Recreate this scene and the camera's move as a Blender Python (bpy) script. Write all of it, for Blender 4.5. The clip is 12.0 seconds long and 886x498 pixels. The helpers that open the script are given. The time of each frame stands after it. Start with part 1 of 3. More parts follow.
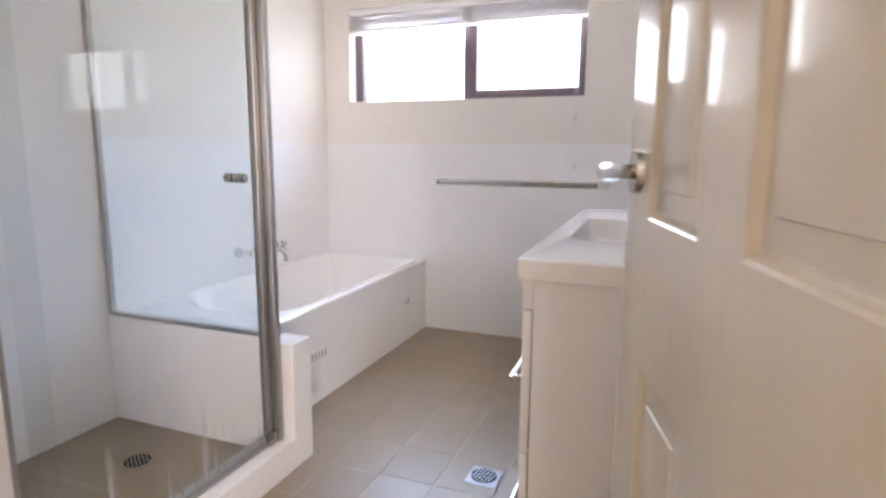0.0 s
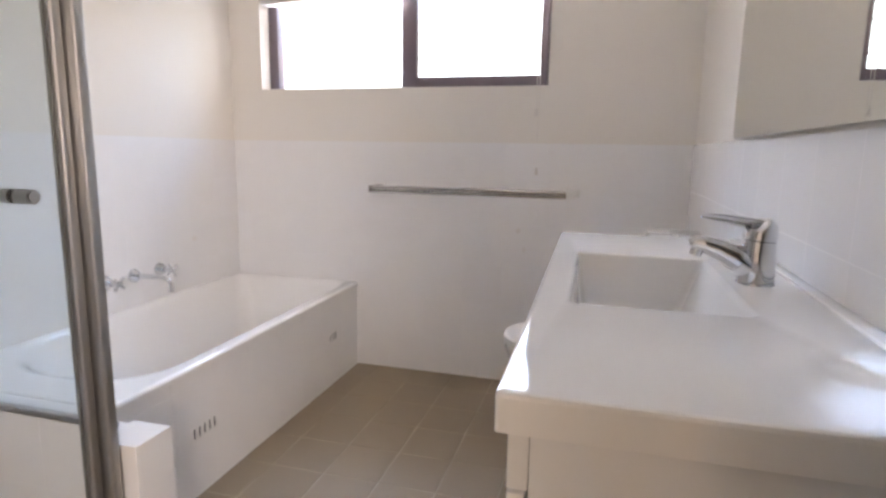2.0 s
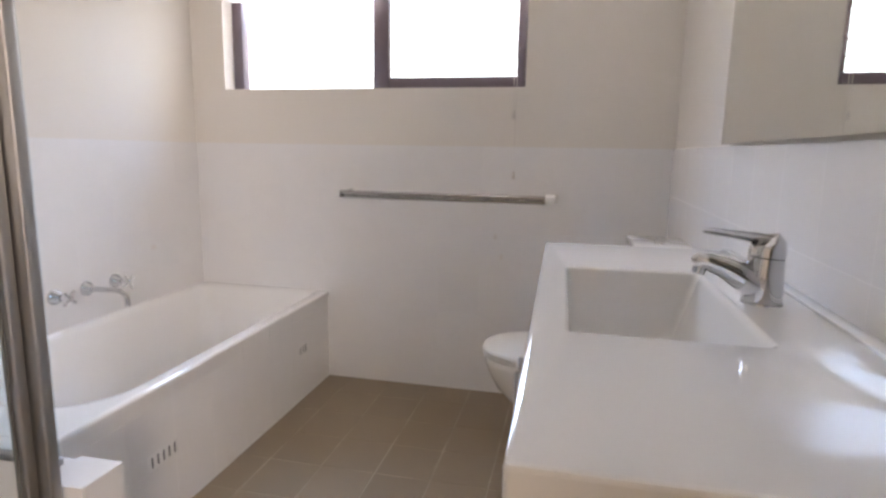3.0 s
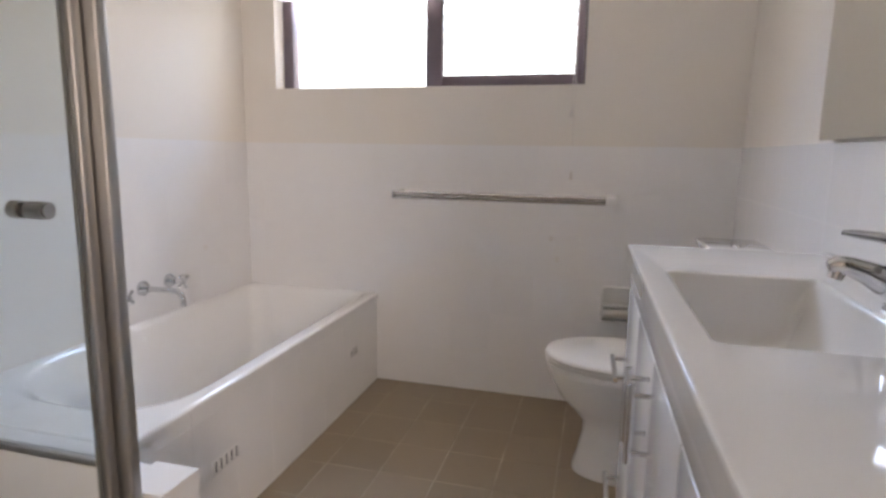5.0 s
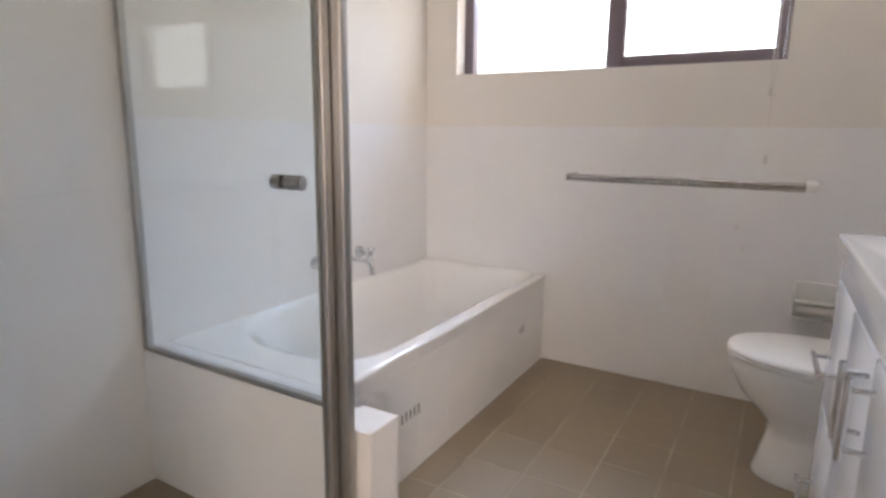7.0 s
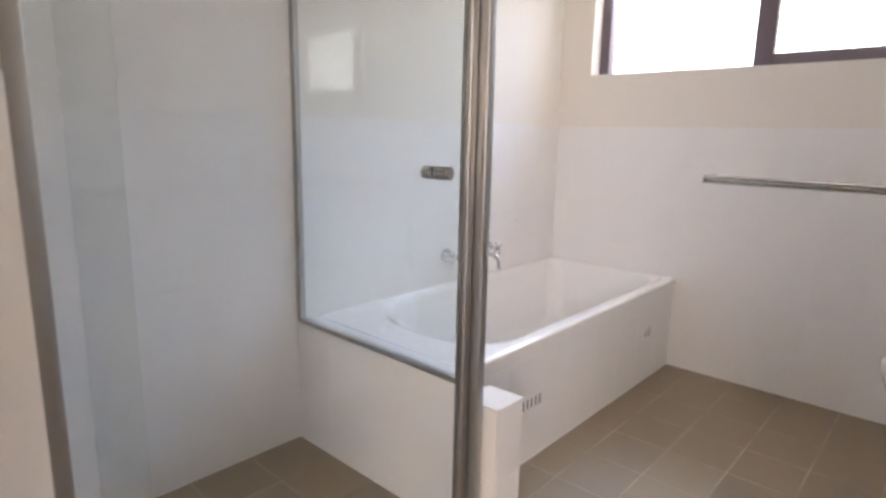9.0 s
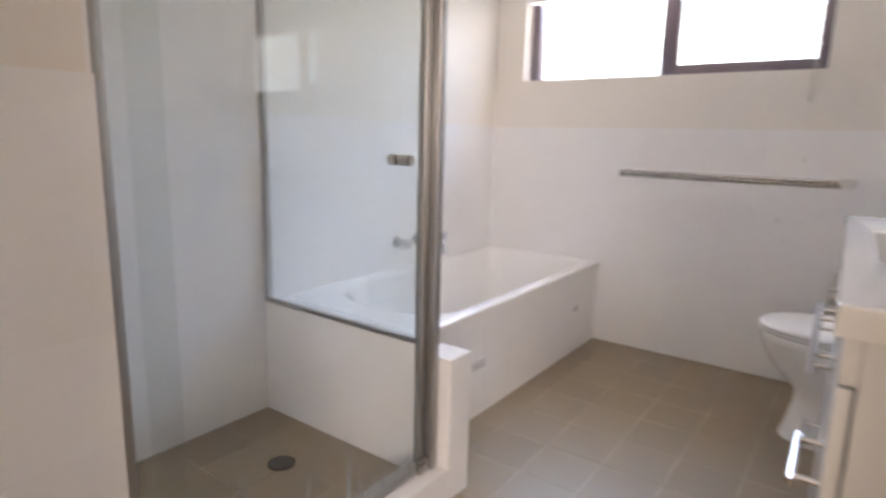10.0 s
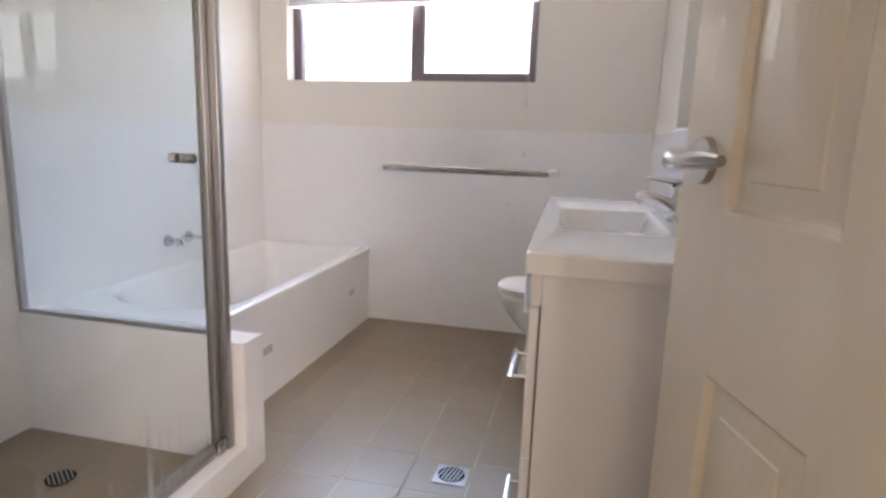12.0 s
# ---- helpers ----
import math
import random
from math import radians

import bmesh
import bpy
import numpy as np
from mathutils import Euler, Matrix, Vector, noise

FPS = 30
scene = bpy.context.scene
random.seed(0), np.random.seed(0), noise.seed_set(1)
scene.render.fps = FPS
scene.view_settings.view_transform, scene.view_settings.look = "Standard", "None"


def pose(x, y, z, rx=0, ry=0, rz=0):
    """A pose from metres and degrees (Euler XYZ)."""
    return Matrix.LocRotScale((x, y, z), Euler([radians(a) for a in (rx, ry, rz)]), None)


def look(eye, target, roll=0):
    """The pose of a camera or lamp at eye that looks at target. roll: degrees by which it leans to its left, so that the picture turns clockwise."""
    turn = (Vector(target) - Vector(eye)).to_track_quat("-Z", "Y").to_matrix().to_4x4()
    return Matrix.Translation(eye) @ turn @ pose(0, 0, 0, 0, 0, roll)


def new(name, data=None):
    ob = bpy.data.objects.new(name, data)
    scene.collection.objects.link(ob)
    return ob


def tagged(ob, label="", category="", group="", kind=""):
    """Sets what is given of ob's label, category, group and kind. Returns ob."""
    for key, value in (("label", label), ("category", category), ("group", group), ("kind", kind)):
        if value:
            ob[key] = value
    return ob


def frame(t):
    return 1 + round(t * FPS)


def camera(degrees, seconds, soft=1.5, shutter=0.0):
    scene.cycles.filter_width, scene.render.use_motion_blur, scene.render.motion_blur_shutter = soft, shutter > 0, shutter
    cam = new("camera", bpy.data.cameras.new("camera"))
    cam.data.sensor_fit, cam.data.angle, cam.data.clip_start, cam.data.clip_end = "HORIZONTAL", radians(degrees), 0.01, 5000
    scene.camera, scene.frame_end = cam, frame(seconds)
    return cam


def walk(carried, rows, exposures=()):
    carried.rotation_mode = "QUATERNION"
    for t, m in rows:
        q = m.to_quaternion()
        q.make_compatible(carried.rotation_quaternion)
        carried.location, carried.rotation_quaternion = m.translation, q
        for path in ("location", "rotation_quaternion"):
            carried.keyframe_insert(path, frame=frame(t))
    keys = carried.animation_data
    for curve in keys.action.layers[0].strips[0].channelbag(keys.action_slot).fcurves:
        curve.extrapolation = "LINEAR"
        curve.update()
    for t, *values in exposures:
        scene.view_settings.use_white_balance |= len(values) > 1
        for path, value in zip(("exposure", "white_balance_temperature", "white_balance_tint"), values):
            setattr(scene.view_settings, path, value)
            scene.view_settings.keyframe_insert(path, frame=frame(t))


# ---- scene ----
cam = camera(74.8, 12.0, soft=2.7, shutter=0.5)
PATH = [
    (0, (0.063, 0.135, 1.061), (-0.648, 1.976, 0.734), 0.4),
    (0.5, (-0.036, 0.306, 1.055), (-0.755, 2.143, 0.725), 0.4),
    (1, (-0.088, 0.442, 1.056), (-0.753, 2.299, 0.723), 0.7),
    (1.5, (-0.092, 0.631, 1.073), (-0.68, 2.513, 0.737), 0.7),
    (2, (-0.112, 0.714, 1.076), (-0.641, 2.614, 0.743), 0.9),
    (2.5, (-0.131, 0.768, 1.086), (-0.589, 2.686, 0.752), 0.9),
    (4.5, (-0.266, 0.834, 1.093), (-0.678, 2.765, 0.772), 1.0),
    (5, (-0.297, 0.83, 1.078), (-0.807, 2.737, 0.752), 0.9),
    (5.5, (-0.307, 0.832, 1.068), (-0.912, 2.708, 0.727), 0.9),
    (6, (-0.324, 0.809, 1.061), (-1.022, 2.648, 0.702), 0.9),
    (6.5, (-0.338, 0.778, 1.065), (-1.171, 2.557, 0.689), 0.8),
    (7, (-0.347, 0.739, 1.072), (-1.333, 2.435, 0.686), 0.7),
    (7.5, (-0.348, 0.722, 1.067), (-1.449, 2.346, 0.682), 0.8),
    (9.5, (-0.278, 0.547, 1.052), (-1.613, 1.985, 0.666), 1.2),
    (10, (-0.188, 0.407, 1.038), (-1.34, 1.999, 0.666), 1.5),
    (10.5, (-0.16, 0.307, 1.035), (-0.971, 2.098, 0.669), 1.8),
    (11, (-0.155, 0.265, 1.038), (-0.772, 2.131, 0.671), 1.9),
    (11.5, (-0.134, 0.226, 1.041), (-0.643, 2.125, 0.674), 2.0),
    (12, (-0.113, 0.187, 1.052), (-0.557, 2.102, 0.684), 1.9),
]
EXPOSURES = [(0.0, 0.82, 8350, 25), (0.6, 0.77, 8500, 25), (1.5, 0.57, 8850, 25), (2.5, 0.39, 9100, 25), (4.5, 0.14, 9300, 25), (7.0, 0.37, 9250, 24), (9.5, 0.58, 9000, 25), (12.0, 0.55, 8650, 25)]
walk(cam, [(t, look(eye, target, roll)) for t, eye, target, roll in PATH], EXPOSURES)

# ---- daylight, and added fill lamps ----
world = bpy.data.worlds.new("daylight")
scene.world = world
world.use_nodes = True
wn = world.node_tree.nodes
sky = wn.new("ShaderNodeTexSky")
sky.sky_type, sky.sun_disc = "NISHITA", False
sky.sun_elevation, sky.sun_rotation = radians(48), radians(150)
wn["Background"].inputs["Strength"].default_value = 0.12
world.node_tree.links.new(sky.outputs[0], wn["Background"].inputs["Color"])

sun_data = bpy.data.lights.new("sun", "SUN")
sun_data.energy, sun_data.angle, sun_data.color = 3.0, radians(0.5), (1.0, 0.95, 0.88)
sun = new("sun", sun_data)
sun.matrix_world = look((3.0, -6.0, 8.0), (0, 0, 0))


def area_lamp(name, eye, target, wide, high, watts, colour):
    """A rectangular area lamp at eye that faces target: the window's sky, or added fill."""
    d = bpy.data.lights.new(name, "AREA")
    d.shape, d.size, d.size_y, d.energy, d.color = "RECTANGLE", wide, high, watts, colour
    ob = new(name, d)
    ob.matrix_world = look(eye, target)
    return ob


area_lamp("sky_above_bathroom_window", (-1.5, 5.3, 3.1), (-1.1, 3.43, 1.6), 3.0, 2.0, 430.0, (0.28, 0.54, 1.0))
# fill lamp added low outside to brighten the ceiling; no ground lies there
area_lamp("fill_below_bathroom_window", (-2.0, 5.0, 0.2), (-1.1, 3.43, 1.6), 3.0, 1.4, 1000.0, (0.68, 0.82, 1.0))
# fill lamp added behind the camera, in the unseen hall
area_lamp("fill_in_unseen_hall", (1.05, -1.64, 1.55), (-0.9, 1.6, 1.0), 0.62, 1.0, 39.0, (0.90, 0.95, 1.0))

# ---- materials ----


def material(name, colour, rough=0.5, metal=0.0, vary=0.06, scale=6.0, fine=90.0, bump=0.05, per_object=0.0, coat=0.0,
             rough_vary=0.1, stretch=(1, 1, 1)):
    """A surface with blotches and grain, a fine relief, and a small shift of tone from piece to piece."""
    m = bpy.data.materials.new(name)
    m.use_nodes = True
    t = m.node_tree
    n, l = t.nodes, t.links
    b = n["Principled BSDF"]
    tc = n.new("ShaderNodeTexCoord")
    mp = n.new("ShaderNodeMapping")
    mp.inputs["Scale"].default_value = stretch
    l.new(tc.outputs["Object"], mp.inputs[0])
    if per_object:
        # every piece takes its grain from another spot
        own, shift = n.new("ShaderNodeObjectInfo"), n.new("ShaderNodeMath")
        shift.operation, shift.inputs[1].default_value = "MULTIPLY", 37.0
        l.new(own.outputs["Random"], shift.inputs[0])
        l.new(shift.outputs[0], mp.inputs["Location"])
    big, small = n.new("ShaderNodeTexNoise"), n.new("ShaderNodeTexNoise")
    big.inputs["Scale"].default_value, big.inputs["Detail"].default_value = scale, 4
    small.inputs["Scale"].default_value, small.inputs["Detail"].default_value = fine, 3
    l.new(mp.outputs[0], big.inputs[0])
    l.new(mp.outputs[0], small.inputs[0])
    mix = n.new("ShaderNodeMix")
    mix.data_type = "FLOAT"
    mix.inputs[0].default_value = 0.35
    l.new(big.outputs[0], mix.inputs[2])
    l.new(small.outputs[0], mix.inputs[3])
    ramp = n.new("ShaderNodeMapRange")
    ramp.inputs[1].default_value, ramp.inputs[2].default_value = 0.3, 0.7
    ramp.inputs[3].default_value, ramp.inputs[4].default_value = 1 - vary, 1 + vary
    l.new(mix.outputs[0], ramp.inputs[0])
    value = ramp.outputs[0]
    if per_object:
        info = n.new("ShaderNodeObjectInfo")
        rr = n.new("ShaderNodeMapRange")
        rr.inputs[3].default_value, rr.inputs[4].default_value = 1 - per_object, 1 + per_object
        l.new(info.outputs["Random"], rr.inputs[0])
        mul = n.new("ShaderNodeMath")
        mul.operation = "MULTIPLY"
        l.new(value, mul.inputs[0])
        l.new(rr.outputs[0], mul.inputs[1])
        value = mul.outputs[0]
    hsv = n.new("ShaderNodeHueSaturation")
    hsv.inputs["Color"].default_value = (*colour, 1)
    l.new(value, hsv.inputs["Value"])
    l.new(hsv.outputs[0], b.inputs["Base Color"])
    rv = n.new("ShaderNodeMapRange")
    rv.inputs[3].default_value, rv.inputs[4].default_value = max(0.02, rough * (1 - rough_vary)), min(1.0, rough * (1 + rough_vary))
    l.new(big.outputs[0], rv.inputs[0])
    l.new(rv.outputs[0], b.inputs["Roughness"])
    b.inputs["Metallic"].default_value = metal
    b.inputs["Coat Weight"].default_value = coat
    b.inputs["Coat Roughness"].default_value = 0.06
    if bump:
        bp = n.new("ShaderNodeBump")
        bp.inputs["Strength"].default_value, bp.inputs["Distance"].default_value = bump, 0.003
        l.new(mix.outputs[0], bp.inputs["Height"])
        l.new(bp.outputs[0], b.inputs["Normal"])
    return m


def glass_material(name, tint, streaks=0.0, haze=0.0):
    """Clear glass; streaks: how much dried soap runs down near its foot; haze: a thin film of soap all over."""
    m = bpy.data.materials.new(name)
    m.use_nodes = True
    n, l = m.node_tree.nodes, m.node_tree.links
    n.remove(n["Principled BSDF"])
    clear, gloss, b = n.new("ShaderNodeBsdfTransparent"), n.new("ShaderNodeBsdfGlossy"), n.new("ShaderNodeMixShader")
    clear.inputs["Color"].default_value = (*tint, 1)
    gloss.inputs["Roughness"].default_value = 0.0
    # how strongly bare glass mirrors: 4 in 100 straight on, all at a grazing angle
    lw, power, scaled = n.new("ShaderNodeLayerWeight"), n.new("ShaderNodeMath"), n.new("ShaderNodeMath")
    power.operation, power.inputs[1].default_value = "POWER", 5.0
    scaled.operation, scaled.inputs[1].default_value, scaled.inputs[2].default_value = "MULTIPLY_ADD", 0.96, 0.04
    l.new(lw.outputs["Facing"], power.inputs[0])
    l.new(power.outputs[0], scaled.inputs[0])
    l.new(scaled.outputs[0], b.inputs[0])
    l.new(clear.outputs[0], b.inputs[1])
    l.new(gloss.outputs[0], b.inputs[2])
    l.new(b.outputs[0], n["Material Output"].inputs["Surface"])
    if streaks:
        tc, mp = n.new("ShaderNodeTexCoord"), n.new("ShaderNodeMapping")
        mp.inputs["Scale"].default_value = (55, 55, 1.3)
        mp.inputs["Location"].default_value = (0, 18.5, 0)
        l.new(tc.outputs["Object"], mp.inputs[0])
        nz = n.new("ShaderNodeTexNoise")
        nz.inputs["Scale"].default_value, nz.inputs["Detail"].default_value = 1.0, 4
        l.new(mp.outputs[0], nz.inputs[0])
        cut = n.new("ShaderNodeMapRange")
        cut.inputs[1].default_value, cut.inputs[2].default_value = 0.57, 0.76
        l.new(nz.outputs[0], cut.inputs[0])
        sep = n.new("ShaderNodeSeparateXYZ")
        l.new(tc.outputs["Object"], sep.inputs[0])
        low = n.new("ShaderNodeMapRange")
        low.inputs[1].default_value, low.inputs[2].default_value = 0.42, 0.08
        l.new(sep.outputs["Z"], low.inputs[0])
        mu = n.new("ShaderNodeMath")
        mu.operation = "MULTIPLY"
        l.new(cut.outputs[0], mu.inputs[0])
        l.new(low.outputs[0], mu.inputs[1])
        mm = n.new("ShaderNodeMath")
        mm.operation = "MULTIPLY_ADD"
        mm.inputs[1].default_value, mm.inputs[2].default_value = streaks, haze
        l.new(mu.outputs[0], mm.inputs[0])
        front, behind, film = n.new("ShaderNodeBsdfDiffuse"), n.new("ShaderNodeBsdfTranslucent"), n.new("ShaderNodeMixShader")
        front.inputs["Color"].default_value = behind.inputs["Color"].default_value = (0.82, 0.84, 0.85, 1)
        film.inputs[0].default_value = 0.5
        l.new(front.outputs[0], film.inputs[1])
        l.new(behind.outputs[0], film.inputs[2])
        mix = n.new("ShaderNodeMixShader")
        l.new(mm.outputs[0], mix.inputs[0])
        l.new(b.outputs[0], mix.inputs[1])
        l.new(film.outputs[0], mix.inputs[2])
        l.new(mix.outputs[0], n["Material Output"].inputs["Surface"])
    return m


PAINT = material("warm_white_wall_paint", (0.835, 0.79, 0.735), 0.42, vary=0.02, scale=2.0, fine=220, bump=0.12)
CEILING = material("ceiling_paint", (0.90, 0.89, 0.87), 0.7, vary=0.015, scale=2.0, fine=200, bump=0.1)
TILE = material("white_glazed_tile", (0.90, 0.89, 0.885), 0.13, vary=0.012, scale=9.0, fine=60, bump=0.05, per_object=0.008)
GROUT = material("white_grout", (0.87, 0.86, 0.85), 0.8, vary=0.05, scale=14, fine=300, bump=0.2)
FLOOR_TILE = material("taupe_floor_tile", (0.255, 0.184, 0.118), 0.34, vary=0.035, scale=5.0, fine=140, bump=0.05, per_object=0.04, rough_vary=0.04)
FLOOR_TILE.node_tree.nodes["Principled BSDF"].inputs["Specular IOR Level"].default_value = 0.90
FLOOR_GROUT = material("pale_floor_grout", (0.40, 0.335, 0.255), 0.85, vary=0.45, scale=5, fine=300, bump=0.2)
ACRYLIC = material("white_bath_enamel", (0.935, 0.93, 0.92), 0.12, vary=0.01, scale=5, fine=40, bump=0.0, coat=0.3)
CERAMIC = material("white_ceramic", (0.885, 0.87, 0.85), 0.05, vary=0.01, scale=6, fine=50, bump=0.0, coat=0.4)
PLASTIC = material("white_plastic", (0.80, 0.785, 0.76), 0.36, vary=0.015, scale=8, fine=120, bump=0.02)
GLOSS_WHITE = material("white_polyurethane", (0.84, 0.83, 0.82), 0.16, vary=0.01, scale=3, fine=60, bump=0.02, coat=0.3)
DOOR_PAINT = material("cream_gloss_door_paint", (0.67, 0.61, 0.51), 0.2, vary=0.015, scale=7, fine=48, bump=0.75, stretch=(2.5, 2.5, 0.5), coat=0.6)
CHROME = material("chrome", (0.64, 0.64, 0.65), 0.07, metal=1.0, vary=0.02, scale=4, fine=100, bump=0.0)
SATIN = material("satin_steel", (0.43, 0.42, 0.41), 0.22, metal=1.0, vary=0.03, scale=3, fine=120, bump=0.0)
PLATE = material("worn_steel_plate", (0.40, 0.40, 0.42), 0.45, metal=1.0, vary=0.08, scale=30, fine=200, bump=0.05)
ALUMINIUM = material("silver_anodised_aluminium", (0.45, 0.44, 0.435), 0.42, metal=1.0, vary=0.03, scale=2, fine=100, bump=0.0)
WINDOW_METAL = material("charcoal_window_aluminium", (0.125, 0.095, 0.11), 0.4, vary=0.08, scale=15, fine=200, bump=0.03)
FABRIC = material("white_blind_vinyl", (0.90, 0.88, 0.88), 0.5, vary=0.03, scale=10, fine=200, bump=0.05)
DARK = material("drain_shade_black", (0.012, 0.011, 0.010), 0.95, vary=0.2, scale=40, fine=300, bump=0.1)
CORD = material("blind_cord", (0.72, 0.68, 0.64), 0.7, vary=0.05, scale=60, fine=400, bump=0.1)
PAPER = material("tissue_paper", (0.78, 0.75, 0.71), 0.9, vary=0.03, scale=30, fine=300, bump=0.15)
DARK.node_tree.nodes["Principled BSDF"].inputs["Specular IOR Level"].default_value = 0.0
SEAL_SLOT_GREY = material("grey_seal_and_slot_shade", (0.18, 0.18, 0.18), 0.6, vary=0.1, scale=30, fine=200, bump=0.05)
MIRROR = material("silvered_mirror", (0.86, 0.88, 0.86), 0.012, metal=1.0, vary=0.01, scale=3, fine=30, bump=0.0, rough_vary=0.5)
SHOWER_GLASS = glass_material("shower_glass", (0.98, 0.993, 0.988), 0.85, 0.008)
SCREEN_GLASS = glass_material("bath_screen_glass", (0.925, 0.966, 0.985), 0.1, 0.05)
WINDOW_GLASS = glass_material("window_glass", (0.98, 0.99, 0.99))

# ---- mesh helpers ----


def mesh_of(bm, name, mat, smooth=True, angle=35):
    bmesh.ops.recalc_face_normals(bm, faces=bm.faces)
    me = bpy.data.meshes.new(name)
    if smooth:
        for e in bm.edges:
            e.smooth = len(e.link_faces) == 2 and e.calc_face_angle(0) < radians(angle)
        for f in bm.faces:
            f.smooth = True
    bm.to_mesh(me)
    bm.free()
    me.materials.append(mat)
    return me


def thing(name, at, label, category, group="", kind=""):
    """An empty at a thing's base, that holds its parts."""
    ob = new(name)
    ob.empty_display_size = 0.05
    ob.location = at
    return tagged(ob, label, category, group, kind)


def part(name, bm, mat, parent, label="", smooth=True, angle=35):
    """One mesh, modelled in the room's own metres, under a thing or a part."""
    ob = new(name, mesh_of(bm, name, mat, smooth, angle))
    if parent is not None:
        ob.parent = parent
        if parent.data is None:
            ob.matrix_parent_inverse = Matrix.Translation(parent.location).inverted()
    return tagged(ob, label)


def solid(name, bm, mat, label, category, kind="structure", smooth=False):
    return tagged(part(name, bm, mat, None, smooth=smooth), label, category, kind=kind)


def box(x0, x1, y0, y1, z0, z1, bevel=0.0, seg=2, bm=None):
    bm = bm or bmesh.new()
    geo = bmesh.ops.create_cube(bm, size=1.0)["verts"]
    for v in geo:
        v.co = Vector(((x0 + x1) / 2 + v.co.x * (x1 - x0), (y0 + y1) / 2 + v.co.y * (y1 - y0), (z0 + z1) / 2 + v.co.z * (z1 - z0)))
    if bevel:
        es = {e for v in geo for e in v.link_edges}
        bmesh.ops.bevel(bm, geom=list(es), offset=bevel, segments=seg, affect="EDGES", profile=0.5)
    return bm


def rod(a, b, r, r2=None, seg=20, bm=None, bevel=0.0):
    """A round bar from a to b; r2: its radius at b."""
    bm = bm or bmesh.new()
    a, b = Vector(a), Vector(b)
    m = Matrix.Translation((a + b) / 2) @ (b - a).to_track_quat("Z", "Y").to_matrix().to_4x4()
    out = bmesh.ops.create_cone(bm, cap_ends=True, segments=seg, radius1=r, radius2=r if r2 is None else r2, depth=(b - a).length, matrix=m)
    if bevel:
        rims = {e for v in out["verts"] for f in v.link_faces if len(f.verts) > 4 for e in f.edges}
        bmesh.ops.bevel(bm, geom=list(rims), offset=bevel, segments=2, affect="EDGES")
    return bm


def tube(points, radii, seg=16, bm=None, squash=1.0):
    """A bent round bar through points, with a radius at each."""
    bm = bm or bmesh.new()
    pts = [Vector(p) for p in points]
    rings, side = [], None
    for i, p in enumerate(pts):
        d = (pts[min(i + 1, len(pts) - 1)] - pts[max(i - 1, 0)]).normalized()
        side = side or d.orthogonal().normalized()
        side = (side - d * side.dot(d)).normalized()
        up = d.cross(side)
        rings.append([bm.verts.new(p + radii[i] * (math.cos(a) * side + squash * math.sin(a) * up)) for a in (2 * math.pi * k / seg for k in range(seg))])
    for r0, r1 in zip(rings, rings[1:]):
        for k in range(seg):
            bm.faces.new((r0[k], r0[(k + 1) % seg], r1[(k + 1) % seg], r1[k]))
    bm.faces.new(rings[0])
    bm.faces.new(rings[-1])
    return bm


def rounded(x0, x1, y0, y1, r, k=8):
    """The outline of a rounded rectangle, with the same number of points whatever its radius; r: one, or one for each corner."""
    rs = r if isinstance(r, tuple) else (r,) * 4
    out = []
    for (cx, cy, a0), q in zip(((x1, y1, 0), (x0, y1, 90), (x0, y0, 180), (x1, y0, 270)), rs):
        mx, my = cx + (-q if cx == x1 else q), cy + (-q if cy == y1 else q)
        for i in range(k):
            a = radians(a0 + 90 * i / (k - 1))
            out.append((mx + q * math.cos(a), my + q * math.sin(a)))
    return out


def oval(cx, cy, back, front, half, k=40, power=2.3):
    """An egg-like outline that points towards -x."""
    out = []
    for i in range(k):
        a = 2 * math.pi * i / k
        c, s = math.cos(a), math.sin(a)
        reach = back if c > 0 else front
        out.append((cx + reach * math.copysign(abs(c) ** (2 / power), c), cy + half * math.copysign(abs(s) ** (2 / power), s)))
    return out


def loft(rings, caps=(True, True), bm=None):
    """A skin over outlines (points, z) from first to last."""
    bm = bm or bmesh.new()
    vs = [[bm.verts.new((x, y, z)) for x, y in pts] for pts, z in rings]
    for a, b in zip(vs, vs[1:]):
        n = len(a)
        for i in range(n):
            bm.faces.new((a[i], a[(i + 1) % n], b[(i + 1) % n], b[i]))
    if caps[0]:
        bm.faces.new(vs[0])
    if caps[1]:
        bm.faces.new(vs[-1])
    return bm


# ---- the room: x across, y towards the window ----
LEFT, RIGHT, BACK, NEAR, HIGH = -1.962, 0.235, 3.335, 0.27, 2.42
DADO, SHOWER_NEAR, PANEL, ENTRY = 1.116, 0.80, -1.283, -1.09
WX0, WX1, WZ0, WZ1 = -1.79, -0.38, 1.365, 1.905

floor = solid("floor", box(LEFT - 0.1, RIGHT + 0.1, NEAR - 0.1, BACK + 0.1, -0.15, -0.0012), FLOOR_GROUT, "taupe tiled bathroom floor with pale grout", "floor")
hall_floor = solid("floor_hall", box(-1.6, 1.6, -1.7, NEAR - 0.1, -0.15, -0.004), material("hall_floor_boards", (0.22, 0.17, 0.12), 0.35, vary=0.12, scale=4, fine=60, stretch=(8, 1, 1)), "brown timber hall floor outside the door", "floor")
bm = box(LEFT - 0.1, RIGHT + 0.1, BACK, BACK + 0.2, -0.1, WZ0)
box(LEFT - 0.1, RIGHT + 0.1, BACK, BACK + 0.2, WZ1, HIGH, bm=bm)
box(LEFT - 0.1, WX0, BACK, BACK + 0.2, WZ0, WZ1, bm=bm)
box(WX1, RIGHT + 0.1, BACK, BACK + 0.2, WZ0, WZ1, bm=bm)
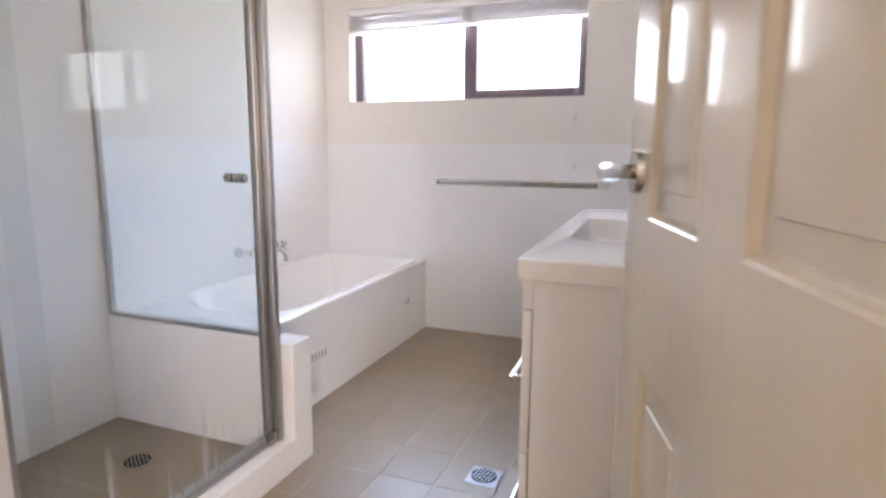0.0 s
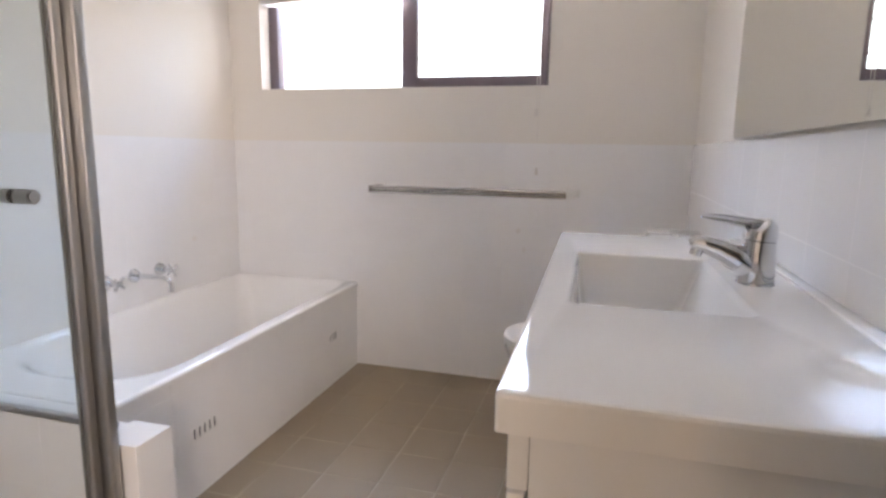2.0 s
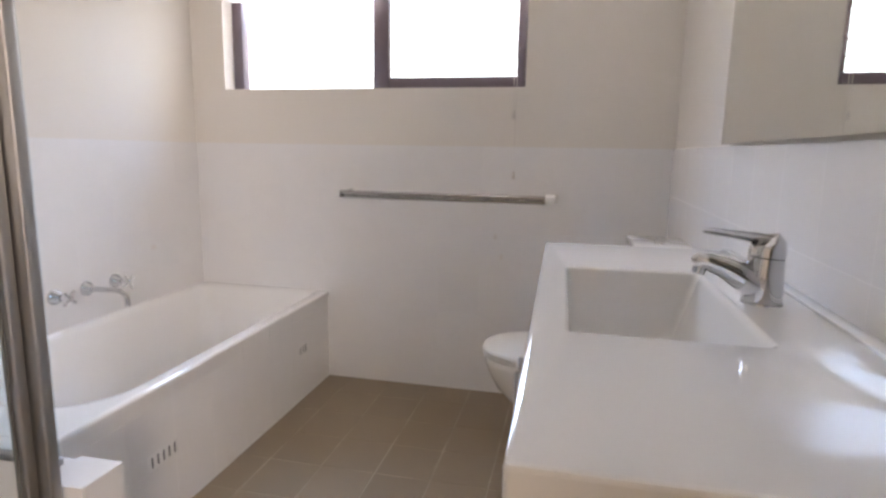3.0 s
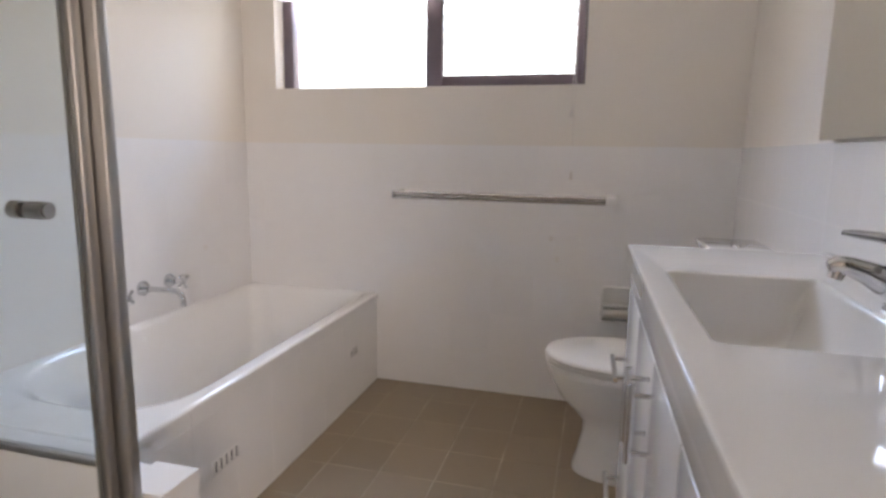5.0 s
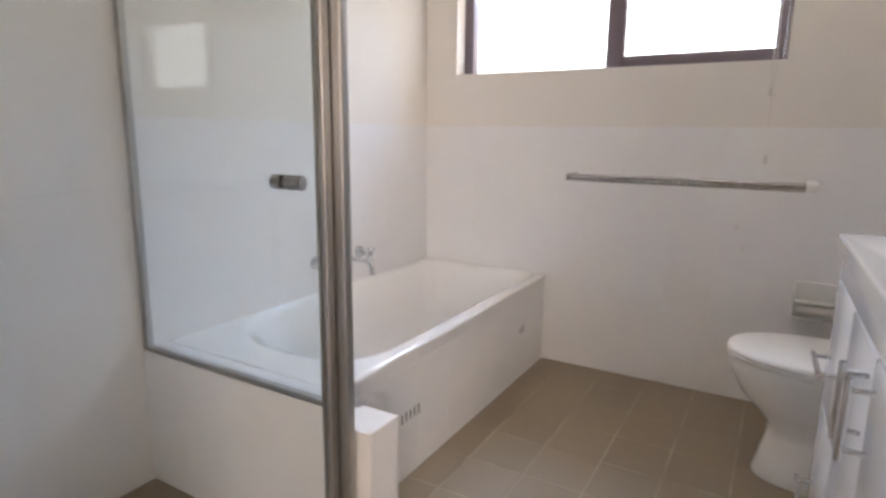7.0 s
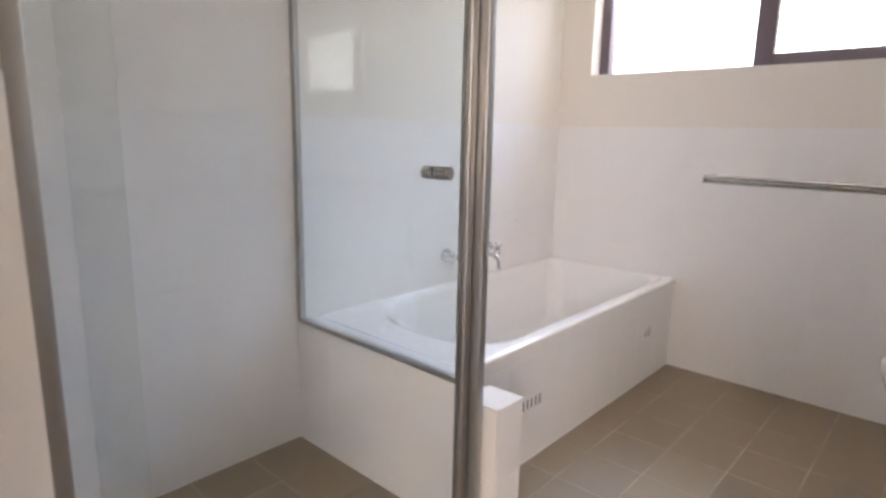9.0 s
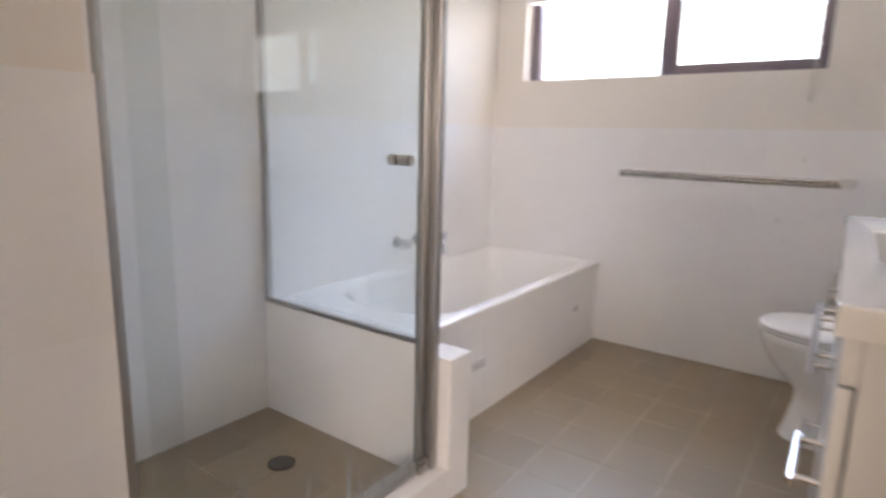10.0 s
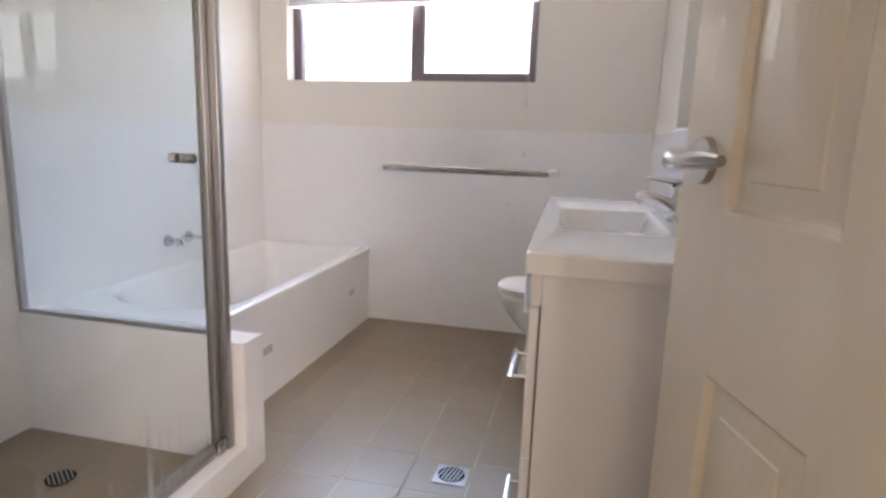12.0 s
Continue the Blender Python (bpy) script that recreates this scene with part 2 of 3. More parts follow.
wall_back = solid("wall_back", bm, PAINT, "warm white painted wall with a white tiled dado", "wall")
wall_left = solid("wall_left", box(LEFT - 0.1, LEFT, NEAR - 0.1, BACK, -0.1, HIGH), PAINT, "warm white painted wall beside the bath, tiled below", "wall")
wall_right = solid("wall_right", box(RIGHT, RIGHT + 0.1, NEAR - 0.1, BACK, -0.1, HIGH), PAINT, "warm white painted wall behind the vanity, tiled below", "wall")
wall_shower = solid("wall_shower", box(LEFT, ENTRY, NEAR, SHOWER_NEAR - 0.008, -0.1, HIGH), PAINT, "short return wall closing the shower, tiled below", "wall")
bm = box(LEFT, -0.58, NEAR - 0.1, NEAR, -0.1, HIGH)
box(-0.58, 0.222, NEAR - 0.1, NEAR, 2.05, HIGH, bm=bm)
box(0.222, RIGHT, NEAR - 0.1, NEAR, -0.1, HIGH, bm=bm)
wall_near = solid("wall_near", bm, PAINT, "warm white painted wall with the doorway", "wall")
ceiling = solid("ceiling", box(LEFT - 0.1, RIGHT + 0.1, NEAR - 0.1, BACK + 0.2, HIGH, HIGH + 0.1), CEILING, "plain white plaster ceiling", "ceiling")
bm = box(-1.7, -1.6, -1.8, NEAR - 0.1, -0.1, HIGH)
box(1.6, 1.7, -1.8, NEAR - 0.1, -0.1, HIGH, bm=bm)
box(RIGHT + 0.1, 1.6, NEAR - 0.11, NEAR - 0.01, -0.1, HIGH, bm=bm)
# unseen end wall, with an opening added behind the fill lamp
box(-1.6, 0.65, -1.8, -1.7, -0.1, HIGH, bm=bm)
box(1.45, 1.6, -1.8, -1.7, -0.1, HIGH, bm=bm)
box(0.65, 1.45, -1.8, -1.7, -0.1, 1.0, bm=bm)
box(0.65, 1.45, -1.8, -1.7, 2.1, HIGH, bm=bm)
wall_hall = solid("wall_hall", bm, PAINT, "plain painted hall walls outside the bathroom", "wall")
ceiling_hall = solid("ceiling_hall", box(-1.7, 1.7, -1.8, NEAR - 0.1, HIGH, HIGH + 0.1), CEILING, "plain white hall ceiling", "ceiling")

# ---- window ----


def build_window():
    w = thing("window_1", (-1.085, 3.41, WZ0), "dark aluminium sliding window with bright daylight behind", "window", kind="structure")
    y0, y1 = 3.412, 3.472
    for n, b in (("window_frame", (WX0, WX0 + 0.05, y0, y1, WZ0, WZ1)), ("window_frame", (WX1 - 0.012, WX1, y0, y1, WZ0, WZ1)),
                 ("window_frame", (WX0 + 0.05, WX1 - 0.012, y0, y1, WZ1 - 0.035, WZ1)), ("window_frame", (WX0 + 0.05, WX1 - 0.012, y0 + 0.002, y1, WZ0, WZ0 + 0.007))):
        part(n, box(*b, bevel=0.002), WINDOW_METAL, w)
    sash = part("sash", box(-1.078, -1.004, y0 - 0.006, y0 + 0.03, WZ0 + 0.008, WZ1 - 0.036, bevel=0.002), WINDOW_METAL, w, "sliding sash of dark aluminium")
    part("bottom_rail", box(-1.003, -0.426, y0 - 0.004, y0 + 0.03, WZ0 + 0.008, 1.418, bevel=0.002), WINDOW_METAL, sash)
    part("side_stile", box(-0.425, WX1 - 0.013, y0 - 0.004, y0 + 0.03, WZ0 + 0.008, WZ1 - 0.036, bevel=0.002), WINDOW_METAL, sash)
    for i in range(10):
        x = -0.975 + i * 0.056
        bm = bmesh.new()
        rod((x - 0.006, y0 + 0.015, 1.4185), (x + 0.006, y0 + 0.015, 1.4185), 0.004, seg=8, bm=bm)
        part("mesh_clip", bm, WINDOW_METAL, sash)
    for i in range(8):
        z = 1.45 + i * 0.056
        for x in (-1.003, -0.426):
            part("mesh_clip", rod((x, y0 + 0.015, z - 0.006), (x, y0 + 0.015, z + 0.006), 0.0035, seg=8), WINDOW_METAL, sash)
    bm = bmesh.new()
    x0, x1, z0, z1 = -1.003, -0.426, 1.418, WZ1 - 0.036
    for rise in (1, -1):
        for k in range(-16, 28):
            # a slanting wire, clipped to the sash's opening
            u = x0 + 0.04 * k
            a0, a1 = max(x0, u), min(x1, u + (z1 - z0) * 0.62)
            if a1 - a0 < 0.01:
                continue
            h0, h1 = (a0 - u) / 0.62, (a1 - u) / 0.62
            p, q = ((a0, z0 + h0), (a1, z0 + h1)) if rise > 0 else ((a0, z1 - h0), (a1, z1 - h1))
            rod((p[0], y0 + 0.040, p[1]), (q[0], y0 + 0.040, q[1]), 0.0012, seg=6, bm=bm)
    part("security_mesh", bm, WINDOW_METAL, w, "diamond security mesh behind the sash")
    for a, b, y in ((WX0 + 0.05, -1.079, y0 + 0.034), (-1.003, -0.426, y0 + 0.012)):
        p = part("pane", box(a, b, y, y + 0.004, WZ0 + 0.008, WZ1 - 0.036), WINDOW_GLASS, w, "clear glass pane", smooth=False)
        p.visible_shadow = False
    return w


build_window()

SKYLIGHT = bpy.data.materials.new("hazy_bright_sky")
SKYLIGHT.use_nodes = True
glow = SKYLIGHT.node_tree.nodes.new("ShaderNodeEmission")
glow.inputs["Color"].default_value, glow.inputs["Strength"].default_value = (0.66, 0.83, 1.0, 1), 3.6
SKYLIGHT.node_tree.links.new(glow.outputs[0], SKYLIGHT.node_tree.nodes["Material Output"].inputs["Surface"])
backdrop = solid("backdrop", box(-14.0, 12.0, 8.40, 8.42, -4.0, 12.0), SKYLIGHT, "bright hazy sky outside the window", "sky")

# ---- blind over the window ----


def build_blind():
    b = thing("window_blind", (-1.085, 3.37, WZ1), "white venetian blind drawn up at the window head", "blind")
    part("headrail", box(WX0 + 0.004, WX1 - 0.004, 3.338, 3.378, WZ1 - 0.04, WZ1 - 0.002, bevel=0.003), FABRIC, b)
    rng = random.Random(4)
    for i in range(9):
        z = WZ1 - 0.046 - i * 0.0082
        d = rng.uniform(-0.002, 0.002)
        bm = box(WX0 + 0.005 + rng.uniform(0, 0.003), WX1 - 0.005 - rng.uniform(0, 0.003), 3.334 + d, 3.384 + d, z - 0.003, z, bevel=0.001)
        for v in bm.verts:
            v.co.z += -0.010 * i / 8 * (WX1 - v.co.x) / (WX1 - WX0) + 0.0012 * math.sin(v.co.x * 9 + i)
        part("slat", bm, FABRIC, b)
    bm = box(WX0 + 0.006, WX1 - 0.006, 3.332, 3.386, 1.774, 1.789, bevel=0.004)
    for v in bm.verts:
        v.co.z += -0.012 * (WX1 - v.co.x) / (WX1 - WX0)
    part("bottom_rail", bm, FABRIC, b)
    for x, low in ((-0.425, 1.245), (-0.415, 0.99)):
        pts = [(x + 0.002 * math.sin(k * 1.7), 3.329 - 0.001 * k / 8, 1.84 + (low + 0.02 - 1.84) * k / 8) for k in range(9)]
        c = part("lift_cord", tube(pts, [0.0012] * 9, seg=6), CORD, b, "thin blind cord with a small tassel")
        part("tassel", rod((x, 3.328, low + 0.022), (x, 3.328, low - 0.012), 0.004, 0.008, seg=12, bevel=0.0015), CORD, c)
    return b


build_blind()

# ---- bath ----


def build_bath():
    b = thing("bathtub", (-1.62, 2.55, 0), "white enamel bathtub built in against the wall", "bathtub")
    x0, x1, y0, y1 = LEFT + 0.009, PANEL + 0.008, 1.80, BACK - 0.009
    rings = [
        (rounded(x0, x1, y0, y1, 0.012), 0.4055), (rounded(x0, x1, y0, y1, 0.012), 0.407), (rounded(x0, x1, y0, y1, 0.014), 0.416),
        (rounded(x0, x1, y0, y1, 0.014), 0.4175), (rounded(x0 + 0.0015, x1 - 0.0015, y0 + 0.0015, y1 - 0.0015, 0.016), 0.4225),
        (rounded(x0 + 0.002, x1 - 0.005, y0 + 0.005, y1 - 0.002, 0.02), 0.4258), (rounded(x0 + 0.003, x1 - 0.013, y0 + 0.013, y1 - 0.004, 0.02), 0.427),
        (rounded(x0 + 0.0045, x1 - 0.016, y0 + 0.016, y1 - 0.0055, 0.02), 0.427),
        (rounded(-1.9475, -1.315, 1.917, 3.3185, (0.06, 0.06, 0.29, 0.20)), 0.4268),
        (rounded(-1.947, -1.318, 1.922, 3.318, (0.06, 0.06, 0.29, 0.20)), 0.4265),
        (rounded(-1.944, -1.322, 1.928, 3.315, (0.06, 0.06, 0.29, 0.20)), 0.4255),
        (rounded(-1.934, -1.331, 1.942, 3.305, (0.06, 0.06, 0.29, 0.20)), 0.420),
        (rounded(-1.922, -1.341, 1.958, 3.293, (0.06, 0.06, 0.29, 0.20)), 0.402),
        (rounded(-1.898, -1.357, 2.02, 3.27, (0.07, 0.07, 0.27, 0.18)), 0.30),
        (rounded(-1.870, -1.377, 2.10, 3.235, (0.08, 0.08, 0.22, 0.17)), 0.16),
        (rounded(-1.845, -1.402, 2.15, 3.20, (0.10, 0.10, 0.16, 0.16)), 0.105),
        (rounded(-1.795, -1.452, 2.20, 3.14, (0.09, 0.09, 0.13, 0.13)), 0.075),
        (rounded(-1.70, -1.55, 2.35, 3.0, 0.05), 0.068)]
    shell = part("shell", loft(rings, (False, True)), ACRYLIC, b, angle=50)
    waste = part("waste", rod((-1.62, 3.02, 0.066), (-1.62, 3.02, 0.0725), 0.032, 0.029, seg=24), CHROME, b, "chrome bath waste")
    return b


build_bath()

# tiled apron below the bath's rim, with a slotted vent, and the low wall that carries the end screen
apron = solid("bath_apron", box(PANEL - 0.05, PANEL - 0.0007, 1.76, BACK - 0.009, -0.01, 0.405), GROUT, "white tiled apron along the bath", "bath panel")
low_wall = solid("low_wall", box(LEFT, -1.166, 1.7157, 1.7595, -0.01, 0.4243), GROUT, "low white tiled wall between shower and bath", "low wall")
nib = solid("tiled_nib", box(-1.158, -1.0547, 1.6557, 1.7593, -0.01, 0.4343), GROUT, "white tiled nib at the end of the low wall", "nib wall")
hob = solid("shower_hob", box(-1.1493, -1.0547, SHOWER_NEAR, 1.655, -0.01, 0.1043), GROUT, "white tiled step along the shower", "shower hob")
ledge = solid("bath_ledge", box(LEFT + 0.009, PANEL - 0.008, 1.7605, 1.7995, 0.3, 0.424), TILE, "narrow white ledge at the end of the bath", "ledge")


def build_vent(y, z, slots):
    v = thing("bath_vent", (PANEL, y, z), "white slotted vent let into the bath apron", "vent", "bath vents")
    w = slots * 0.0118
    part("plate", box(PANEL + 0.0004, PANEL + 0.0016, y - w - 0.004, y + w + 0.004, z - 0.022, z + 0.022, bevel=0.0005), TILE, v)
    for i in range(slots):
        yy = y + (i - (slots - 1) / 2) * 0.0236
        # solid strip on the plate, grey to stand for shade inside a slot
        part("slot", box(PANEL + 0.001, PANEL + 0.0022, yy - 0.0038, yy + 0.0038, z - 0.016, z + 0.016, bevel=0.0006), SEAL_SLOT_GREY, v, "solid grey strip that stands for a shaded slot")
    return v


build_vent(2.155, 0.207, 5)
build_vent(3.05, 0.226, 3)


def build_bath_tap(y, turn):
    t = thing("bath_tap", (LEFT + 0.009, y, 0.554), "chrome wall tap with a cross handle", "tap", "bath taps")
    x = LEFT + 0.009
    bm = rod((x, y, 0.554), (x + 0.008, y, 0.554), 0.029, 0.028, seg=28)
    part("flange", rod((x + 0.008, y, 0.554), (x + 0.034, y, 0.554), 0.027, 0.014, seg=28, bm=bm), CHROME, t)
    part("spindle", rod((x + 0.034, y, 0.554), (x + 0.062, y, 0.554), 0.010, seg=16), CHROME, t)
    bm = rod((x + 0.056, y, 0.554), (x + 0.078, y, 0.554), 0.012, 0.011, seg=20, bevel=0.002)
    for k in range(4):
        a = radians(turn + 90 * k)
        c, s = math.cos(a), math.sin(a)
        tube([(x + 0.067, y + r * c, 0.554 + r * s) for r in (0.006, 0.018, 0.030, 0.034)], [0.0058, 0.0052, 0.0068, 0.004], seg=12, bm=bm)
    part("cross_handle", bm, CHROME, t)
    return t


def build_bath_spout(y):
    t = thing("bath_spout", (LEFT + 0.009, y, 0.554), "chrome wall spout over the bath", "spout")
    x = LEFT + 0.009
    bm = rod((x, y, 0.554), (x + 0.008, y, 0.554), 0.029, 0.028, seg=28)
    part("flange", rod((x + 0.008, y, 0.554), (x + 0.030, y, 0.554), 0.027, 0.014, seg=28, bm=bm), CHROME, t)
    pts = [(x + 0.028, y, 0.554), (x + 0.08, y, 0.555), (x + 0.13, y, 0.556), (x + 0.155, y, 0.553), (x + 0.172, y, 0.543), (x + 0.180, y, 0.527), (x + 0.182, y, 0.499)]
    part("pipe", tube(pts, [0.0105] * 7, seg=18), CHROME, t)
    return t


build_bath_tap(2.466, 45)
build_bath_spout(2.609)
build_bath_tap(2.750, 30)

# ---- shower ----


def build_screen():
    s = thing("shower_screen", (-1.128, 1.64, 0.106), "clear glass shower screen in a silver aluminium frame", "shower screen")
    top = 1.98
    part("corner_post", box(-1.127, -1.087, 1.6205, 1.646, 0.107, top, bevel=0.005, seg=3), ALUMINIUM, s)
    stile = part("door_stile", box(-1.139, -1.112, 1.597, 1.6198, 0.128, top - 0.03, bevel=0.005, seg=3), ALUMINIUM, s, "brushed aluminium door edge")
    part("glazing_bead", box(-1.132, -1.1265, 1.592, 1.5966, 0.130, top - 0.032), SEAL_SLOT_GREY, stile, "grey glazing bead")
    part("bottom_track", box(-1.152, -1.104, SHOWER_NEAR + 0.002, 1.610, 0.106, 0.122, bevel=0.003), ALUMINIUM, s)
    part("track_lip", box(-1.112, -1.106, SHOWER_NEAR + 0.002, 1.608, 0.1225, 0.134, bevel=0.0015), ALUMINIUM, s)
    part("top_track", box(-1.152, -1.104, SHOWER_NEAR + 0.002, 1.610, top - 0.028, top, bevel=0.003), ALUMINIUM, s)
    part("wall_channel", box(-1.146, -1.108, SHOWER_NEAR + 0.002, SHOWER_NEAR + 0.026, 0.123, top - 0.03, bevel=0.003), ALUMINIUM, s)
    part("end_wall_channel", box(LEFT + 0.010, LEFT + 0.030, 1.716, 1.737, 0.427, top, bevel=0.002), ALUMINIUM, s)
    part("end_sill", box(LEFT + 0.031, -1.176, 1.714, 1.734, 0.427, 0.442, bevel=0.002), ALUMINIUM, s)
    part("end_head", box(LEFT + 0.031, -1.176, 1.715, 1.738, top - 0.02, top, bevel=0.003), ALUMINIUM, s)
    panes = (("door_pane", (-1.125, -1.120, 0.86, 1.5965, 0.124, top - 0.029)), ("fixed_pane", (-1.139, -1.134, SHOWER_NEAR + 0.020, 0.925, 0.123, top - 0.029)),
             ("end_pane", (LEFT + 0.026, -1.178, 1.7235, 1.7285, 0.443, top - 0.021)))
    for n, b in panes:
        p = part(n, box(*b), SCREEN_GLASS if n == "end_pane" else SHOWER_GLASS, s, "clear glass with dried soap streaks", smooth=False)
        p.visible_shadow = False
    bm = rod((-1.119, 1.503, 0.985), (-1.080, 1.503, 0.985), 0.0135, seg=24, bevel=0.003)
    part("knob", rod((-1.126, 1.503, 0.985), (-1.152, 1.503, 0.985), 0.0135, seg=24, bevel=0.003, bm=bm), SATIN, s, "small round satin metal knob")
    part("pivot_shoe", box(-1.112, -1.094, 1.575, 1.625, 0.107, 0.150, bevel=0.004), SATIN, s, "worn metal pivot at the post's foot")
    return s


build_screen()


def build_grate(name, x, y, z, turn, label, square):
    g = thing(name, (x, y, z), label, "floor drain", "floor drains")
    if square:
        bm = bmesh.new()
        box(x - 0.052, x + 0.052, y - 0.052, y + 0.052, z, z + 0.0035, bevel=0.001, bm=bm)
        part("plate", bm, PLATE, g, "bright square metal plate")
    if square:
        part("ring", rod((x, y, z + 0.002), (x, y, z + 0.0055), 0.0445, 0.044, seg=40), SATIN, g)
    # disc lying above the tiles; its black stands for the drain's inner shade
    part("drain_shade", rod((x, y, z + 0.004), (x, y, z + 0.0062), 0.0425, seg=36), DARK, g, "flat black disc that stands for the shade under the slots")
    a = radians(turn)
    c, s = math.cos(a), math.sin(a)
    for i in range(6):
        d = -0.030 + i * 0.012
        h = math.sqrt(max(0.0, 0.040 ** 2 - d * d))
        px, py = x + d * c, y + d * s
        bm = bmesh.new()
        box(-0.0019, 0.0019, -h, h, z + 0.006, z + 0.0070, bm=bm)
        for v in bm.verts:
            vx, vy = v.co.x, v.co.y
            v.co.x, v.co.y = px + vx * c - vy * s, py + vx * s + vy * c
        part("bar", bm, PLATE, g)
    return g


build_grate("shower_drain", -1.587, 1.488, 0.0, 54, "round chrome grate in the shower floor", False)
build_grate("floor_drain", -0.445, 1.842, 0.0, -12, "round chrome grate on a square plate in the floor", True)

# ---- vanity ----
VX, VY0, VY1, VZ = -0.210, 1.203, 2.325, 0.863


def skew(thing_ob):
    """The front of the vanity runs a little out of square with the wall behind it."""
    for ob in thing_ob.children_recursive:
        for v in ob.data.vertices:
            v.co.x -= 0.022 * (v.co.y - 1.75) * min(1.0, (RIGHT - 0.009 - v.co.x) / 0.43)


def build_handle(parent, vertical, y, z, half=0.064):
    x = VX + 0.012
    if vertical:
        ends = ((x - 0.034, y, z - half - 0.018), (x - 0.034, y, z + half + 0.018))
        legs = ((y, z - half), (y, z + half))
    else:
        ends = ((x - 0.034, y - half - 0.018, z), (x - 0.034, y + half + 0.018, z))
        legs = ((y - half, z), (y + half, z))
    bm = rod(*ends, 0.006, seg=16, bevel=0.001)
    for ly, lz in legs:
        rod((x - 0.031, ly, lz), (x + 0.001, ly, lz), 0.0045, seg=12, bm=bm)
    return part("handle", bm, CHROME, parent, "chrome bar handle")


def build_vanity():
    v = thing("vanity_cabinet", (0.01, 1.79, 0), "white gloss vanity cabinet with drawers and doors", "vanity cabinet")
    x = VX + 0.012
    body = part("carcass", box(x + 0.0215, RIGHT - 0.010, VY0 + 0.012, VY0 + 0.028, 0.085, 0.8230, bevel=0.001), GLOSS_WHITE, v)
    part("end_panel", box(x + 0.0215, RIGHT - 0.010, VY1 - 0.028, VY1 - 0.012, 0.085, 0.8230, bevel=0.001), GLOSS_WHITE, body)
    part("back_panel", box(RIGHT - 0.026, RIGHT - 0.010, VY0 + 0.0285, VY1 - 0.0285, 0.102, 0.8230), GLOSS_WHITE, body)
    part("base_panel", box(x + 0.0215, RIGHT - 0.010, VY0 + 0.0285, VY1 - 0.0285, 0.085, 0.1015), GLOSS_WHITE, body)
    part("kickboard", box(x + 0.065, RIGHT - 0.012, VY0 + 0.02, VY1 - 0.02, 0.0, 0.084), GLOSS_WHITE, v)
    part("fascia", box(x, x + 0.021, VY0 + 0.012, VY1 - 0.012, 0.763, 0.8230, bevel=0.0015), GLOSS_WHITE, v)
    cuts = (VY0 + 0.012, 1.490, 1.764, 2.038, VY1 - 0.012)
    for i in (0, 3):
        a, b = cuts[i] + 0.0015, cuts[i + 1] - 0.0015
        for z0, z1 in ((0.463, 0.758), (0.160, 0.4585), (0.087, 0.1565)):
            if z0 > 0.1:
                d = part("drawer", box(x, x + 0.018, a, b, z0, z1, bevel=0.002), GLOSS_WHITE, v)
                build_handle(d, False, (a + b) / 2, z0 + 0.130 if z0 > 0.4 else z0 + 0.122)
            else:
                part("plinth_strip", box(x, x + 0.018, a, b, z0, z1, bevel=0.002), GLOSS_WHITE, v)
    for i in (1, 2):
        a, b = cuts[i] + 0.0015, cuts[i + 1] - 0.0015
        d = part("door", box(x, x + 0.018, a, b, 0.087, 0.758, bevel=0.002), GLOSS_WHITE, v)
        build_handle(d, True, b - 0.035 if i == 1 else a + 0.035, 0.665, 0.048)
    return v


skew(build_vanity())


